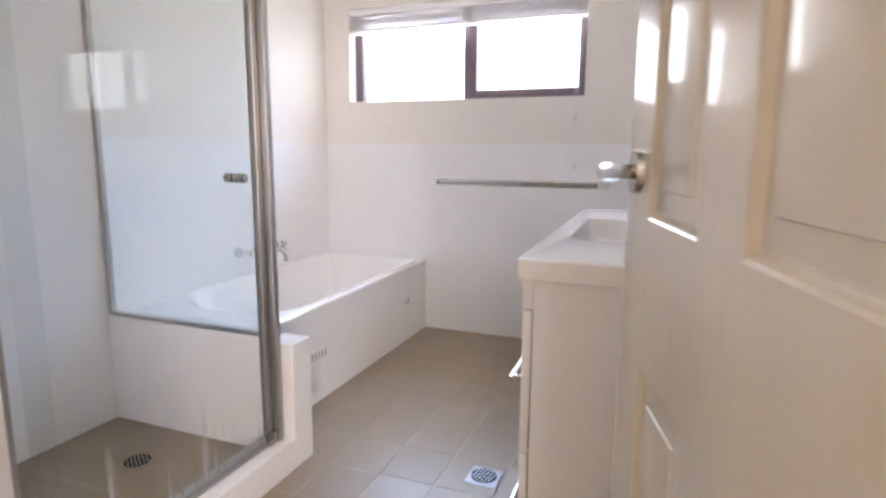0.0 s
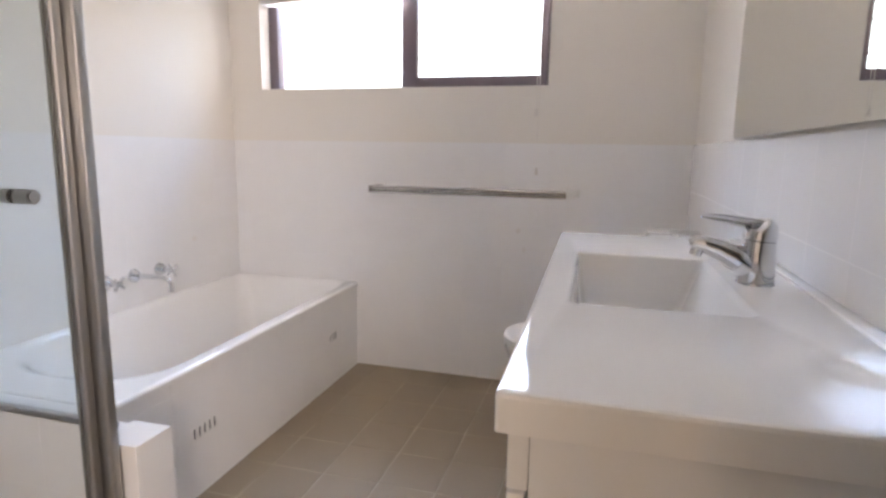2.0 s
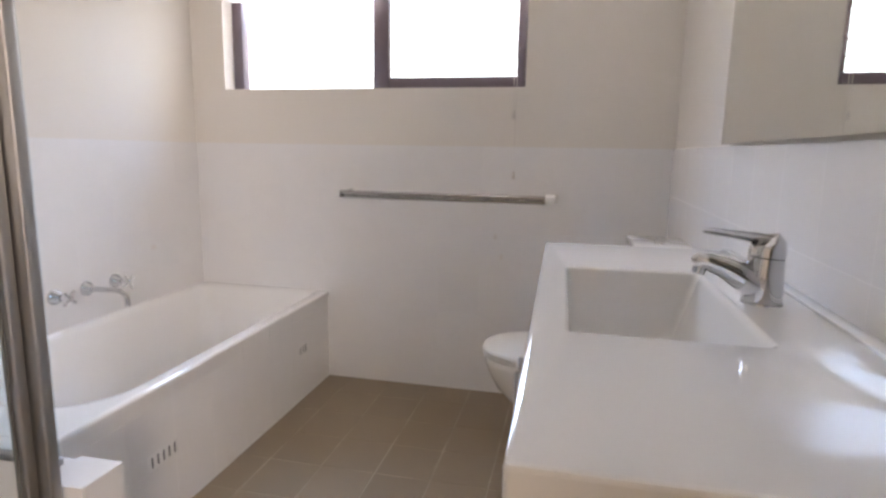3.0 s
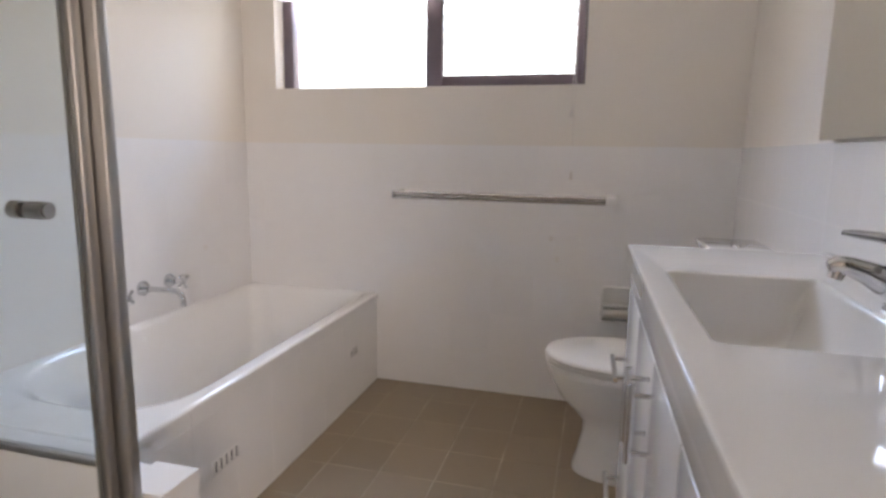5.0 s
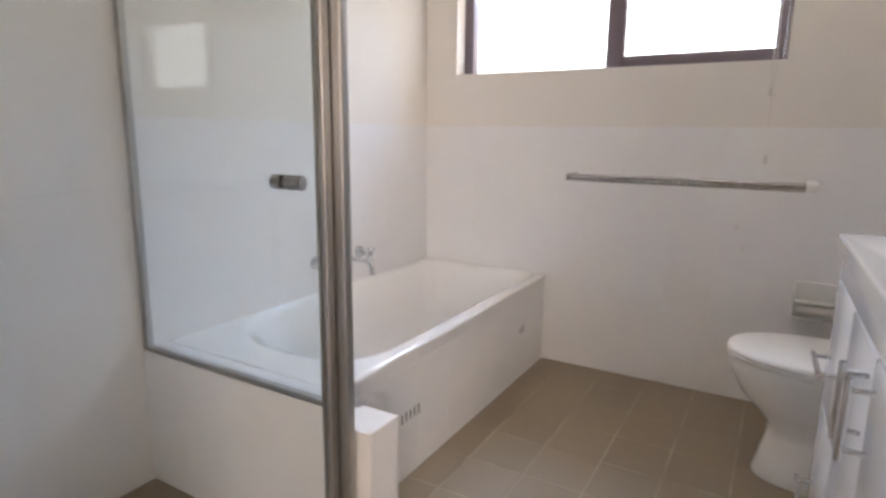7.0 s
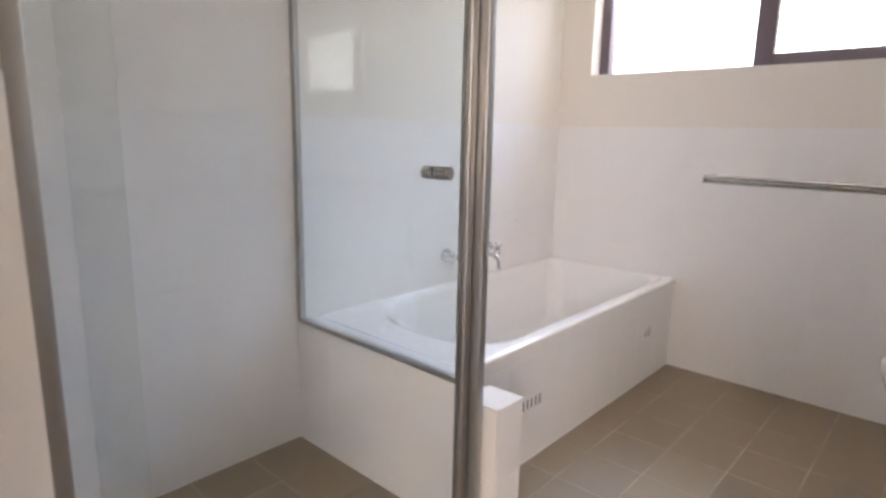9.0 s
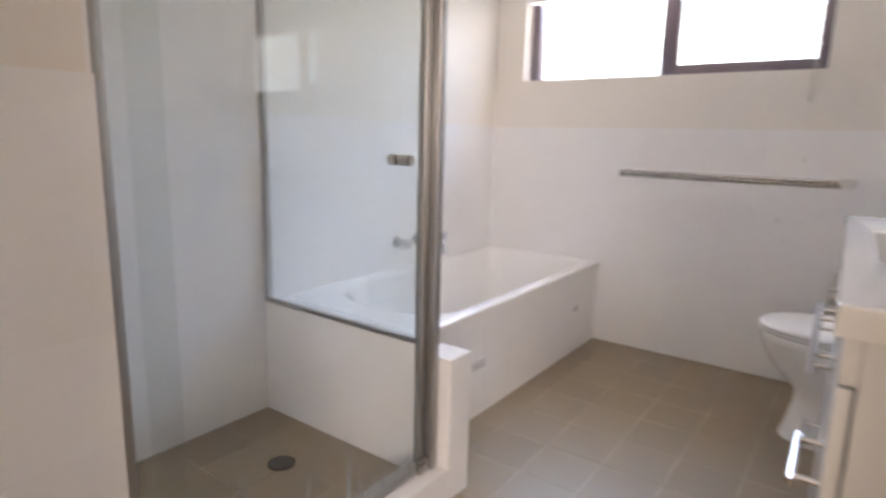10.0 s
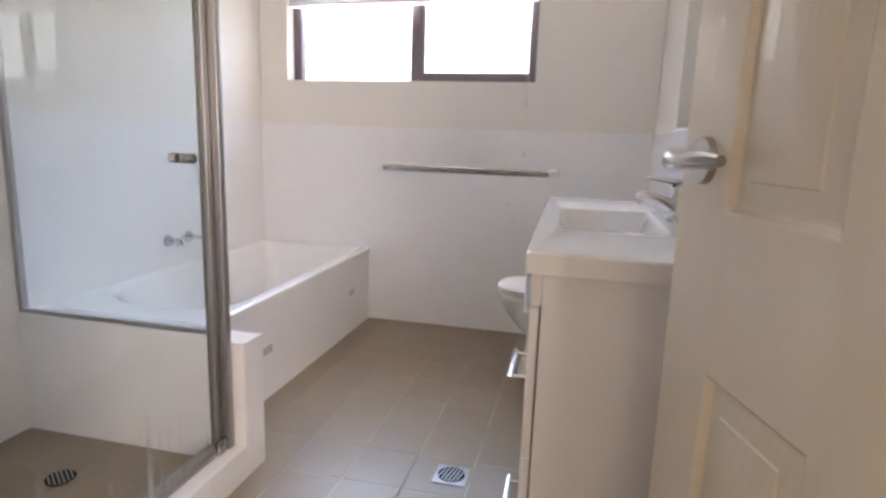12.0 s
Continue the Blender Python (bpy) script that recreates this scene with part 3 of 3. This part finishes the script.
def build_vanity_top():
    t = thing("vanity_basin", (0.01, 1.79, 0.815), "white moulded basin top with a rectangular bowl", "basin")
    o = (VX, RIGHT - 0.009, VY0, VY1)

    def grown(d):
        return (o[0] + d, o[1] - d, o[2] + d, o[3] - d)
    bx0, bx1, by0, by1 = -0.158, 0.092, 1.552, 1.998
    rings = [(rounded(*grown(0.010), 0.004), VZ - 0.0395), (rounded(*grown(0.0), 0.006), VZ - 0.039), (rounded(*grown(0.0), 0.006), VZ - 0.038), (rounded(*grown(0.0), 0.006), VZ - 0.006),
             (rounded(*grown(0.0), 0.006), VZ - 0.005), (rounded(*grown(0.0015), 0.006), VZ - 0.0015), (rounded(*grown(0.005), 0.007), VZ), (rounded(*grown(0.007), 0.007), VZ),
             (rounded(bx0 - 0.006, bx1 + 0.006, by0 - 0.006, by1 + 0.006, 0.016), VZ),
             (rounded(bx0 - 0.004, bx1 + 0.004, by0 - 0.004, by1 + 0.004, 0.016), VZ - 0.0003), (rounded(bx0, bx1, by0, by1, 0.014), VZ - 0.003),
             (rounded(bx0 + 0.002, bx1 - 0.004, by0 + 0.002, by1 - 0.002, 0.014), VZ - 0.012),
             (rounded(bx0 + 0.007, bx1 - 0.034, by0 + 0.008, by1 - 0.008, 0.018), VZ - 0.100),
             (rounded(bx0 + 0.012, bx1 - 0.042, by0 + 0.013, by1 - 0.013, 0.022), VZ - 0.120),
             (rounded(bx0 + 0.022, bx1 - 0.053, by0 + 0.024, by1 - 0.024, 0.026), VZ - 0.136),
             (rounded(bx0 + 0.038, bx1 - 0.070, by0 + 0.042, by1 - 0.045, 0.026), VZ - 0.145),
             (rounded(bx0 + 0.066, bx1 - 0.090, by0 + 0.080, by1 - 0.090, 0.020), VZ - 0.148)]
    part("bowl_top", loft(rings, (False, True)), CERAMIC, t, angle=40)
    part("back_lip", box(RIGHT - 0.034, RIGHT - 0.009, VY0 + 0.006, VY1 - 0.006, VZ - 0.004, VZ + 0.005, bevel=0.003, seg=3), CERAMIC, t, "low raised lip along the wall")
    part("waste", rod((-0.045, 1.77, VZ - 0.151), (-0.045, 1.77, VZ - 0.145), 0.028, 0.025, seg=28), CHROME, t, "chrome basin waste")
    return t


skew(build_vanity_top())


def build_mixer():
    x, y, z = 0.141, 1.785, VZ - 0.001
    m = thing("basin_mixer", (x, y, VZ), "chrome single-lever basin mixer tap", "tap")
    part("base_ring", rod((x, y, z), (x, y, z + 0.004), 0.031, 0.0305, seg=36), CHROME, m)
    body = tube([(x, y, z + 0.003), (x, y, z + 0.03), (x, y, z + 0.055), (x + 0.001, y, z + 0.074)], [0.0295, 0.0285, 0.0275, 0.0262], seg=32)
    tube([(x, y, z + 0.026), (x - 0.018, y, z + 0.034), (x - 0.036, y, z + 0.0445), (x - 0.058, y, z + 0.0555), (x - 0.082, y, z + 0.063), (x - 0.097, y, z + 0.0645), (x - 0.107, y, z + 0.060)],
         [0.0262, 0.0258, 0.0225, 0.0180, 0.0148, 0.0134, 0.009], seg=24, bm=body)
    part("body", body, CHROME, m, angle=50)
    part("aerator", rod((x - 0.093, y, z + 0.060), (x - 0.097, y, z + 0.043), 0.0105, seg=20, bevel=0.001), CHROME, m)
    cap = tube([(x + 0.001, y, z + 0.0755), (x + 0.002, y, z + 0.088), (x + 0.002, y, z + 0.097), (x, y, z + 0.102), (x - 0.003, y, z + 0.104)],
               [0.0268, 0.0268, 0.0245, 0.018, 0.008], seg=32)
    part("cap", cap, CHROME, m, angle=50)
    lever = tube([(x + 0.006, y, z + 0.097), (x - 0.018, y, z + 0.103), (x - 0.046, y, z + 0.107), (x - 0.076, y, z + 0.1105), (x - 0.094, y, z + 0.112)],
                 [0.0062, 0.0050, 0.0040, 0.0034, 0.0022], seg=18, squash=2.7)
    part("lever", lever, CHROME, m)
    return m


build_mixer()

mirror = thing("wall_mirror", (RIGHT, 1.8, 1.12), "frameless wall mirror over the vanity", "mirror")
part("silvering", box(RIGHT - 0.030, RIGHT - 0.026, 1.12, 2.435, 1.122, 1.93), MIRROR, mirror, "silvered glass", smooth=False)
part("backing", box(RIGHT - 0.0257, RIGHT - 0.0005, 1.124, 2.431, 1.124, 1.9265), PLASTIC, mirror, "pale backing board", smooth=False)

# ---- toilet ----


def build_toilet():
    cy = 2.785
    t = thing("toilet", (-0.10, cy, 0), "white ceramic close-coupled toilet with a closed lid", "toilet")
    rings = [(oval(-0.13, cy, 0.30, 0.208, 0.104), 0.0), (oval(-0.13, cy, 0.30, 0.209, 0.105), 0.012), (oval(-0.12, cy, 0.29, 0.204, 0.098), 0.06),
             (oval(-0.11, cy, 0.29, 0.198, 0.090), 0.14), (oval(-0.11, cy, 0.29, 0.200, 0.092), 0.185), (oval(-0.12, cy, 0.30, 0.228, 0.115), 0.225), (oval(-0.13, cy, 0.30, 0.262, 0.142), 0.27),
             (oval(-0.14, cy, 0.30, 0.280, 0.160), 0.32), (oval(-0.15, cy, 0.25, 0.288, 0.172), 0.365), (oval(-0.15, cy, 0.22, 0.288, 0.174), 0.385),
             (oval(-0.15, cy, 0.21, 0.282, 0.170), 0.390)]
    part("pan", loft(rings), CERAMIC, t, angle=60)
    seat = [(oval(-0.15, cy, 0.185, 0.290, 0.178), 0.3915), (oval(-0.15, cy, 0.188, 0.294, 0.181), 0.396), (oval(-0.15, cy, 0.186, 0.292, 0.180), 0.405)]
    part("seat", loft(seat), PLASTIC, t, angle=60)
    lid = [(oval(-0.15, cy, 0.184, 0.292, 0.180), 0.4065), (oval(-0.15, cy, 0.187, 0.296, 0.183), 0.411), (oval(-0.15, cy, 0.185, 0.293, 0.181), 0.420),
           (oval(-0.15, cy, 0.178, 0.284, 0.175), 0.4245), (oval(-0.15, cy, 0.16, 0.26, 0.155), 0.4265), (oval(-0.15, cy, 0.10, 0.17, 0.10), 0.428), (oval(-0.15, cy, 0.03, 0.05, 0.03), 0.4284)]
    part("lid", loft(lid), PLASTIC, t, "closed white plastic lid", angle=60)
    for s in (-0.075, 0.075):
        part("hinge", rod((0.030, cy + s - 0.018, 0.412), (0.030, cy + s + 0.018, 0.412), 0.011, seg=16, bevel=0.002), PLASTIC, t)
    part("cistern", box(0.045, RIGHT - 0.0095, cy - 0.185, cy + 0.185, 0.40, 0.775, bevel=0.018, seg=4), CERAMIC, t)
    part("cistern_lid", box(0.035, RIGHT - 0.0095, cy - 0.192, cy + 0.192, 0.776, 0.806, bevel=0.009, seg=3), CERAMIC, t)
    part("flush_button", rod((0.13, cy, 0.806), (0.13, cy, 0.813), 0.024, 0.023, seg=28), CHROME, t, "round chrome flush button")
    return t


build_toilet()


def build_paper_holder():
    h = thing("toilet_roll_holder", (-0.19, BACK, 0.46), "white wall-mounted toilet roll holder", "toilet roll holder")
    y = BACK - 0.009
    bm = loft([(rounded(-0.266, -0.117, 0.388, 0.534, (0.022, 0.022, 0.006, 0.006)), 0.0), (rounded(-0.264, -0.119, 0.390, 0.532, (0.02, 0.02, 0.006, 0.006)), 0.012)])
    bm.transform(Matrix(((1, 0, 0, 0), (0, 0, -1, y - 0.0005), (0, 1, 0, 0), (0, 0, 0, 1))))
    part("backplate", bm, PLASTIC, h)
    for x in (-0.264, -0.126):
        part("cheek", box(x, x + 0.007, y - 0.048, y - 0.0128, 0.398, 0.515, bevel=0.003), PLASTIC, h)
    part("shelf_lip", box(-0.2565, -0.1265, y - 0.052, y - 0.0128, 0.455, 0.464, bevel=0.003), PLASTIC, h)
    part("roll", rod((-0.252, y - 0.036, 0.428), (-0.131, y - 0.036, 0.428), 0.020, seg=28, bevel=0.003), PAPER, h, "nearly empty paper roll")
    part("tray", box(-0.262, -0.121, y - 0.056, y - 0.0128, 0.389, 0.3975, bevel=0.003), PLASTIC, h)
    return h


build_paper_holder()


def build_towel_rail():
    r = thing("towel_rail", (-0.7, BACK, 0.90), "double satin steel towel rail on the tiled wall", "towel rail")
    for y, z in ((3.180, 0.910), (3.196, 0.893)):
        part("bar", rod((-1.146, y, z), (-0.270, y, z), 0.0085, seg=20, bevel=0.001), SATIN, r)
    for x0, x1 in ((-1.154, -1.1465), (-0.2695, -0.232)):
        e = part("end_bracket", box(x0, x1, 3.170, BACK - 0.0195, 0.886, 0.917, bevel=0.002), PLASTIC if x0 > -1 else SATIN, r)
        part("wall_plate", box(x0 - 0.012, x1 + 0.012, BACK - 0.019, BACK - 0.0095, 0.884, 0.920, bevel=0.002), PLASTIC, e)
    part("clip", rod((-0.484, 3.180, 0.910), (-0.478, 3.180, 0.910), 0.0092, seg=20), CHROME, r, "bright joint ring")
    return r


build_towel_rail()

MARK = material("old_adhesive", (0.80, 0.77, 0.74), 0.6, vary=0.10, scale=60, fine=300, bump=0.2)


def build_mark(x, y, z, wide, high, on_left, seed):
    """A thin uneven patch of old glue on the tiles."""
    rng = random.Random(seed)
    k = 14
    edge = [(math.cos(2 * math.pi * i / k) * wide / 2 * rng.uniform(0.65, 1.1), math.sin(2 * math.pi * i / k) * high / 2 * rng.uniform(0.65, 1.1)) for i in range(k)]
    bm = loft([(edge, 0.0), ([(u * 0.9, v * 0.9) for u, v in edge], 0.0005)])
    turn = ((0, 0, 1, x), (1, 0, 0, y), (0, 1, 0, z), (0, 0, 0, 1)) if on_left else ((1, 0, 0, x), (0, 0, -1, y), (0, 1, 0, z), (0, 0, 0, 1))
    bm.transform(Matrix(turn))
    return solid("glue_mark", bm, MARK, "faint grey mark of old glue on the white tiles", "glue mark", kind="")


for i, (x, z, w, h) in enumerate(((-0.486, 0.724, 0.022, 0.030), (-0.456, 0.636, 0.018, 0.034))):
    build_mark(x, BACK - 0.0092, z, w, h, False, 20 + i)
build_mark(LEFT + 0.0092, 2.985, 0.655, 0.040, 0.026, True, 30)

# ---- open panelled door ----


def build_door():
    width, high, thick = 0.72, 2.03, 0.036
    edge, turn = Vector((0.013, 0.975)), 15.5
    m = pose(edge.x, edge.y, 0.012, 0, 0, 90 + turn)  # local -x runs from the free edge to the hinge, local +y faces the room

    d = thing("door_1", (edge.x, edge.y, 0.0), "open cream gloss panelled door", "door", kind="structure")
    xs, zs = (0, 0.105, 0.290, 0.385, 0.61, width), (0, 0.22, 0.790, 0.969, 1.90, high)
    bm = bmesh.new()

    def face(pts):
        bm.faces.new([bm.verts.new(p) for p in pts])

    def ring(a, b):
        for i in range(4):
            j = (i + 1) % 4
            face((a[i], a[j], b[j], b[i]))

    def rect(x0, x1, z0, z1, inset, depth):
        return [(-(x0 + inset), -depth, z0 + inset), (-(x1 - inset), -depth, z0 + inset), (-(x1 - inset), -depth, z1 - inset), (-(x0 + inset), -depth, z1 - inset)]
    for i in range(5):
        for j in range(5):
            c = (xs[i], xs[i + 1], zs[j], zs[j + 1])
            if i in (1, 3) and j in (1, 3):
                steps = [rect(*c, a, b) for a, b in ((0, 0), (0.0025, 0.0004), (0.006, 0.0025), (0.008, 0.006), (0.011, 0.0088), (0.015, 0.0095), (0.039, 0.0052), (0.0405, 0.0030), (0.043, 0.0024))]
                for p, q in zip(steps, steps[1:]):
                    ring(p, q)
                face(steps[-1])
            else:
                face(rect(*c, 0, 0))
    face([(0, -thick, 0), (-width, -thick, 0), (-width, -thick, high), (0, -thick, high)])
    face([(0, 0, 0), (0, -thick, 0), (0, -thick, high), (0, 0, high)])
    face([(-width, 0, 0), (-width, -thick, 0), (-width, -thick, high), (-width, 0, high)])
    face([(0, 0, high), (-width, 0, high), (-width, -thick, high), (0, -thick, high)])
    face([(0, 0, 0), (-width, 0, 0), (-width, -thick, 0), (0, -thick, 0)])
    bmesh.ops.remove_doubles(bm, verts=bm.verts, dist=0.0001)
    bm.transform(m)
    leaf = part("leaf", bm, DOOR_PAINT, d, angle=20)
    bm = rod((-0.055, 0, 1.027), (-0.055, 0.009, 1.027), 0.028, 0.0265, seg=36)
    bm.transform(m)
    part("rose", bm, SATIN, leaf, "round satin steel rose")
    bm = tube([(-0.055, 0.009, 1.027), (-0.055, 0.024, 1.027), (-0.056, 0.034, 1.027), (-0.064, 0.042, 1.027), (-0.080, 0.045, 1.027), (-0.110, 0.044, 1.028),
               (-0.142, 0.042, 1.029), (-0.165, 0.040, 1.029)], [0.0095, 0.0095, 0.0125, 0.0135, 0.0125, 0.011, 0.0095, 0.006], seg=18)
    bm.transform(m)
    part("door_handle", bm, SATIN, leaf, "satin steel lever handle")
    bm = box(-0.0005, 0.0012, -0.028, -0.008, 0.93, 1.12)
    bm.transform(m)
    part("latch_plate", bm, SATIN, leaf)
    return d


build_door()
fx = thing("door_frame", (-0.18, 0.22, 0), "cream painted timber frame round the doorway", "door frame", kind="structure")
part("jamb", box(-0.5795, -0.555, NEAR - 0.098, NEAR - 0.002, 0, 2.02, bevel=0.001), DOOR_PAINT, fx)
part("jamb", box(0.198, 0.2215, NEAR - 0.098, NEAR - 0.002, 0, 2.02, bevel=0.001), DOOR_PAINT, fx)
part("head", box(-0.5795, 0.2215, NEAR - 0.098, NEAR - 0.002, 2.021, 2.0495, bevel=0.001), DOOR_PAINT, fx)

# ---- tiles, each a piece of its own ----
tile_meshes = {}


def tile_mesh(w, h, deep, ease, mat):
    """A tile lying on z = 0, w by h, with eased top edges."""
    key = (round(w, 4), round(h, 4), deep, mat.name)
    if key not in tile_meshes:
        bm = bmesh.new()
        a = [bm.verts.new((x, y, 0)) for x, y in ((0, 0), (w, 0), (w, h), (0, h))]
        b = [bm.verts.new((x, y, deep - ease)) for x, y in ((0, 0), (w, 0), (w, h), (0, h))]
        e = ease
        c = [bm.verts.new((x, y, deep)) for x, y in ((e, e), (w - e, e), (w - e, h - e), (e, h - e))]
        for p, q in ((a, b), (b, c)):
            for i in range(4):
                j = (i + 1) % 4
                bm.faces.new((p[i], p[j], q[j], q[i]))
        bm.faces.new(c)
        tile_meshes[key] = mesh_of(bm, "tile", mat, smooth=False)
    return tile_meshes[key]


def lay(parent, m, u0, u1, v0, v1, pitch, start, joint, deep, mat, holes=(), seed=0):
    """Tiles over a patch from (u0, v0) to (u1, v1) of the plane m, cut at its edges; holes: patches left free."""
    rng = random.Random(seed)

    def spans(lo, hi, s, pitch):
        k = math.floor((lo - s) / pitch)
        while s + k * pitch < hi - 0.004:
            a, b = max(lo, s + k * pitch), min(hi, s + (k + 1) * pitch)
            if b - a > 0.012:
                yield a + joint / 2, b - joint / 2
            k += 1
    wide, tall = pitch if isinstance(pitch, tuple) else (pitch, pitch)
    for a, b in spans(u0, u1, start[0], wide):
        for c, d in spans(v0, v1, start[1], tall):
            if any(a > p - 0.01 and b < q + 0.01 and c > r - 0.01 and d < s + 0.01 for p, q, r, s in holes):
                continue
            ob = new("tile", tile_mesh(b - a, d - c, deep, 0.0012 if mat == FLOOR_TILE else 0.0003, mat))
            ob.parent = parent
            ob.matrix_basis = m @ Matrix.Translation((a, c, rng.uniform(-0.00015, 0.0)))


WP, WS = 0.1875, -0.009  # wall tile pitch, and the height at which the first course starts
back_plane = Matrix(((1, 0, 0, 0), (0, 0, -1, BACK - 0.001), (0, 1, 0, 0), (0, 0, 0, 1)))
left_plane = Matrix(((0, 0, 1, LEFT + 0.001), (1, 0, 0, 0), (0, 1, 0, 0), (0, 0, 0, 1)))
right_plane = Matrix(((0, 0, -1, RIGHT - 0.001), (1, 0, 0, 0), (0, 1, 0, 0), (0, 0, 0, 1)))


def face_x(x):
    return Matrix(((0, 0, 1, x), (1, 0, 0, 0), (0, 1, 0, 0), (0, 0, 0, 1)))


def face_y(y):
    return Matrix(((1, 0, 0, 0), (0, 0, -1, y), (0, 1, 0, 0), (0, 0, 0, 1)))


def face_z(z):
    return Matrix.Translation((0, 0, z))


J, D = 0.0007, 0.008


def bed(parent, *b):
    """The grout bed that shows in the joints of a tiled wall."""
    part("grout_bed", box(*b), GROUT, parent, smooth=False)


bed(wall_back, LEFT + 0.008, RIGHT - 0.008, BACK - 0.0088, BACK - 0.0005, 0.0, DADO - 0.001)
bed(wall_left, LEFT + 0.0005, LEFT + 0.0088, 1.745, BACK - 0.009, 0.0, DADO - 0.001)
bed(wall_left, LEFT + 0.0005, LEFT + 0.0088, SHOWER_NEAR, 1.744, 0.0, 1.99)
bed(wall_right, RIGHT - 0.0088, RIGHT - 0.0005, NEAR, BACK - 0.009, 0.0, DADO - 0.001)
bed(wall_shower, LEFT + 0.009, ENTRY - 0.001, SHOWER_NEAR - 0.0079, SHOWER_NEAR - 0.0017, 0.0, 1.99)
bed(wall_shower, ENTRY + 0.0002, ENTRY + 0.0063, NEAR, SHOWER_NEAR - 0.0017, 0.0, DADO - 0.001)
lay(wall_back, back_plane, LEFT + 0.009, RIGHT - 0.009, 0.0, DADO, WP, (-0.93 + 0.1875, WS), J, D, TILE, seed=1)
lay(wall_left, left_plane, 1.745, BACK, 0.0, DADO, WP, (BACK, WS), J, D, TILE, seed=2)
lay(wall_left, left_plane, SHOWER_NEAR, 1.743, 0.0, 1.991, WP, (BACK, WS), J, D, TILE, seed=3)
lay(wall_right, right_plane, NEAR, BACK, 0.0, DADO, WP, (BACK, WS), J, D, TILE, seed=4)
lay(wall_shower, Matrix(((-1, 0, 0, 0), (0, 0, 1, SHOWER_NEAR - 0.009), (0, 1, 0, 0), (0, 0, 0, 1))), -ENTRY, -LEFT - 0.009, 0.0, 1.991, WP, (1.09, WS), J, D, TILE, seed=5)
lay(wall_shower, face_x(ENTRY - 0.001), NEAR, SHOWER_NEAR - 0.001, 0.0, DADO, WP, (SHOWER_NEAR, WS), J, D, TILE, seed=6)
lay(apron, face_x(PANEL - 0.008), 1.762, BACK - 0.009, 0.0, 0.4045, WP, (BACK, WS), J, D, TILE, seed=7)
lay(low_wall, face_y(1.723), LEFT + 0.009, -1.166, 0.0, 0.426, WP, (LEFT, 0.426 - 3 * WP), J, D, TILE, seed=8)
lay(low_wall, face_z(0.417), LEFT + 0.009, -1.158, 1.715, 1.760, WP, (LEFT, 1.72), J, D, TILE, seed=9)
lay(nib, face_y(1.663), -1.158, -1.0545, 0.105, 0.436, WP, (-1.158, 0.436 - 3 * WP), J, D, TILE, seed=10)
lay(nib, face_x(-1.062), 1.664, 1.760, 0.0, 0.436, WP, (1.66, 0.436 - 2 * WP), J, D, TILE, seed=11)
lay(nib, face_z(0.427), -1.158, -1.0625, 1.656, 1.760, WP, (-1.158, 1.656), J, D, TILE, seed=12)
lay(hob, face_x(-1.062), SHOWER_NEAR, 1.662, 0.0, 0.105, WP, (1.66, -0.08), J, D, TILE, seed=13)
lay(hob, face_z(0.097), -1.150, -1.0625, SHOWER_NEAR, 1.655, WP, (-1.152, 1.66), J, D, TILE, seed=14)
lay(hob, Matrix(((0, 0, -1, -1.142), (1, 0, 0, 0), (0, 1, 0, 0), (0, 0, 0, 1))), SHOWER_NEAR, 1.72, 0.0, 0.105, WP, (1.66, -0.08), J, D, TILE, seed=15)
lay(floor, face_z(-0.010), PANEL, RIGHT - 0.010, NEAR - 0.098, BACK - 0.010, (0.196, 0.2035), (-1.167, 1.732), 0.0042, 0.010, FLOOR_TILE, ((-1.3, -1.16, 0, 1.73),), seed=16)
lay(floor, face_z(-0.010), LEFT + 0.010, -1.165, SHOWER_NEAR, 1.719, 0.2, (-1.165, 1.72), 0.0042, 0.010, FLOOR_TILE, seed=18)
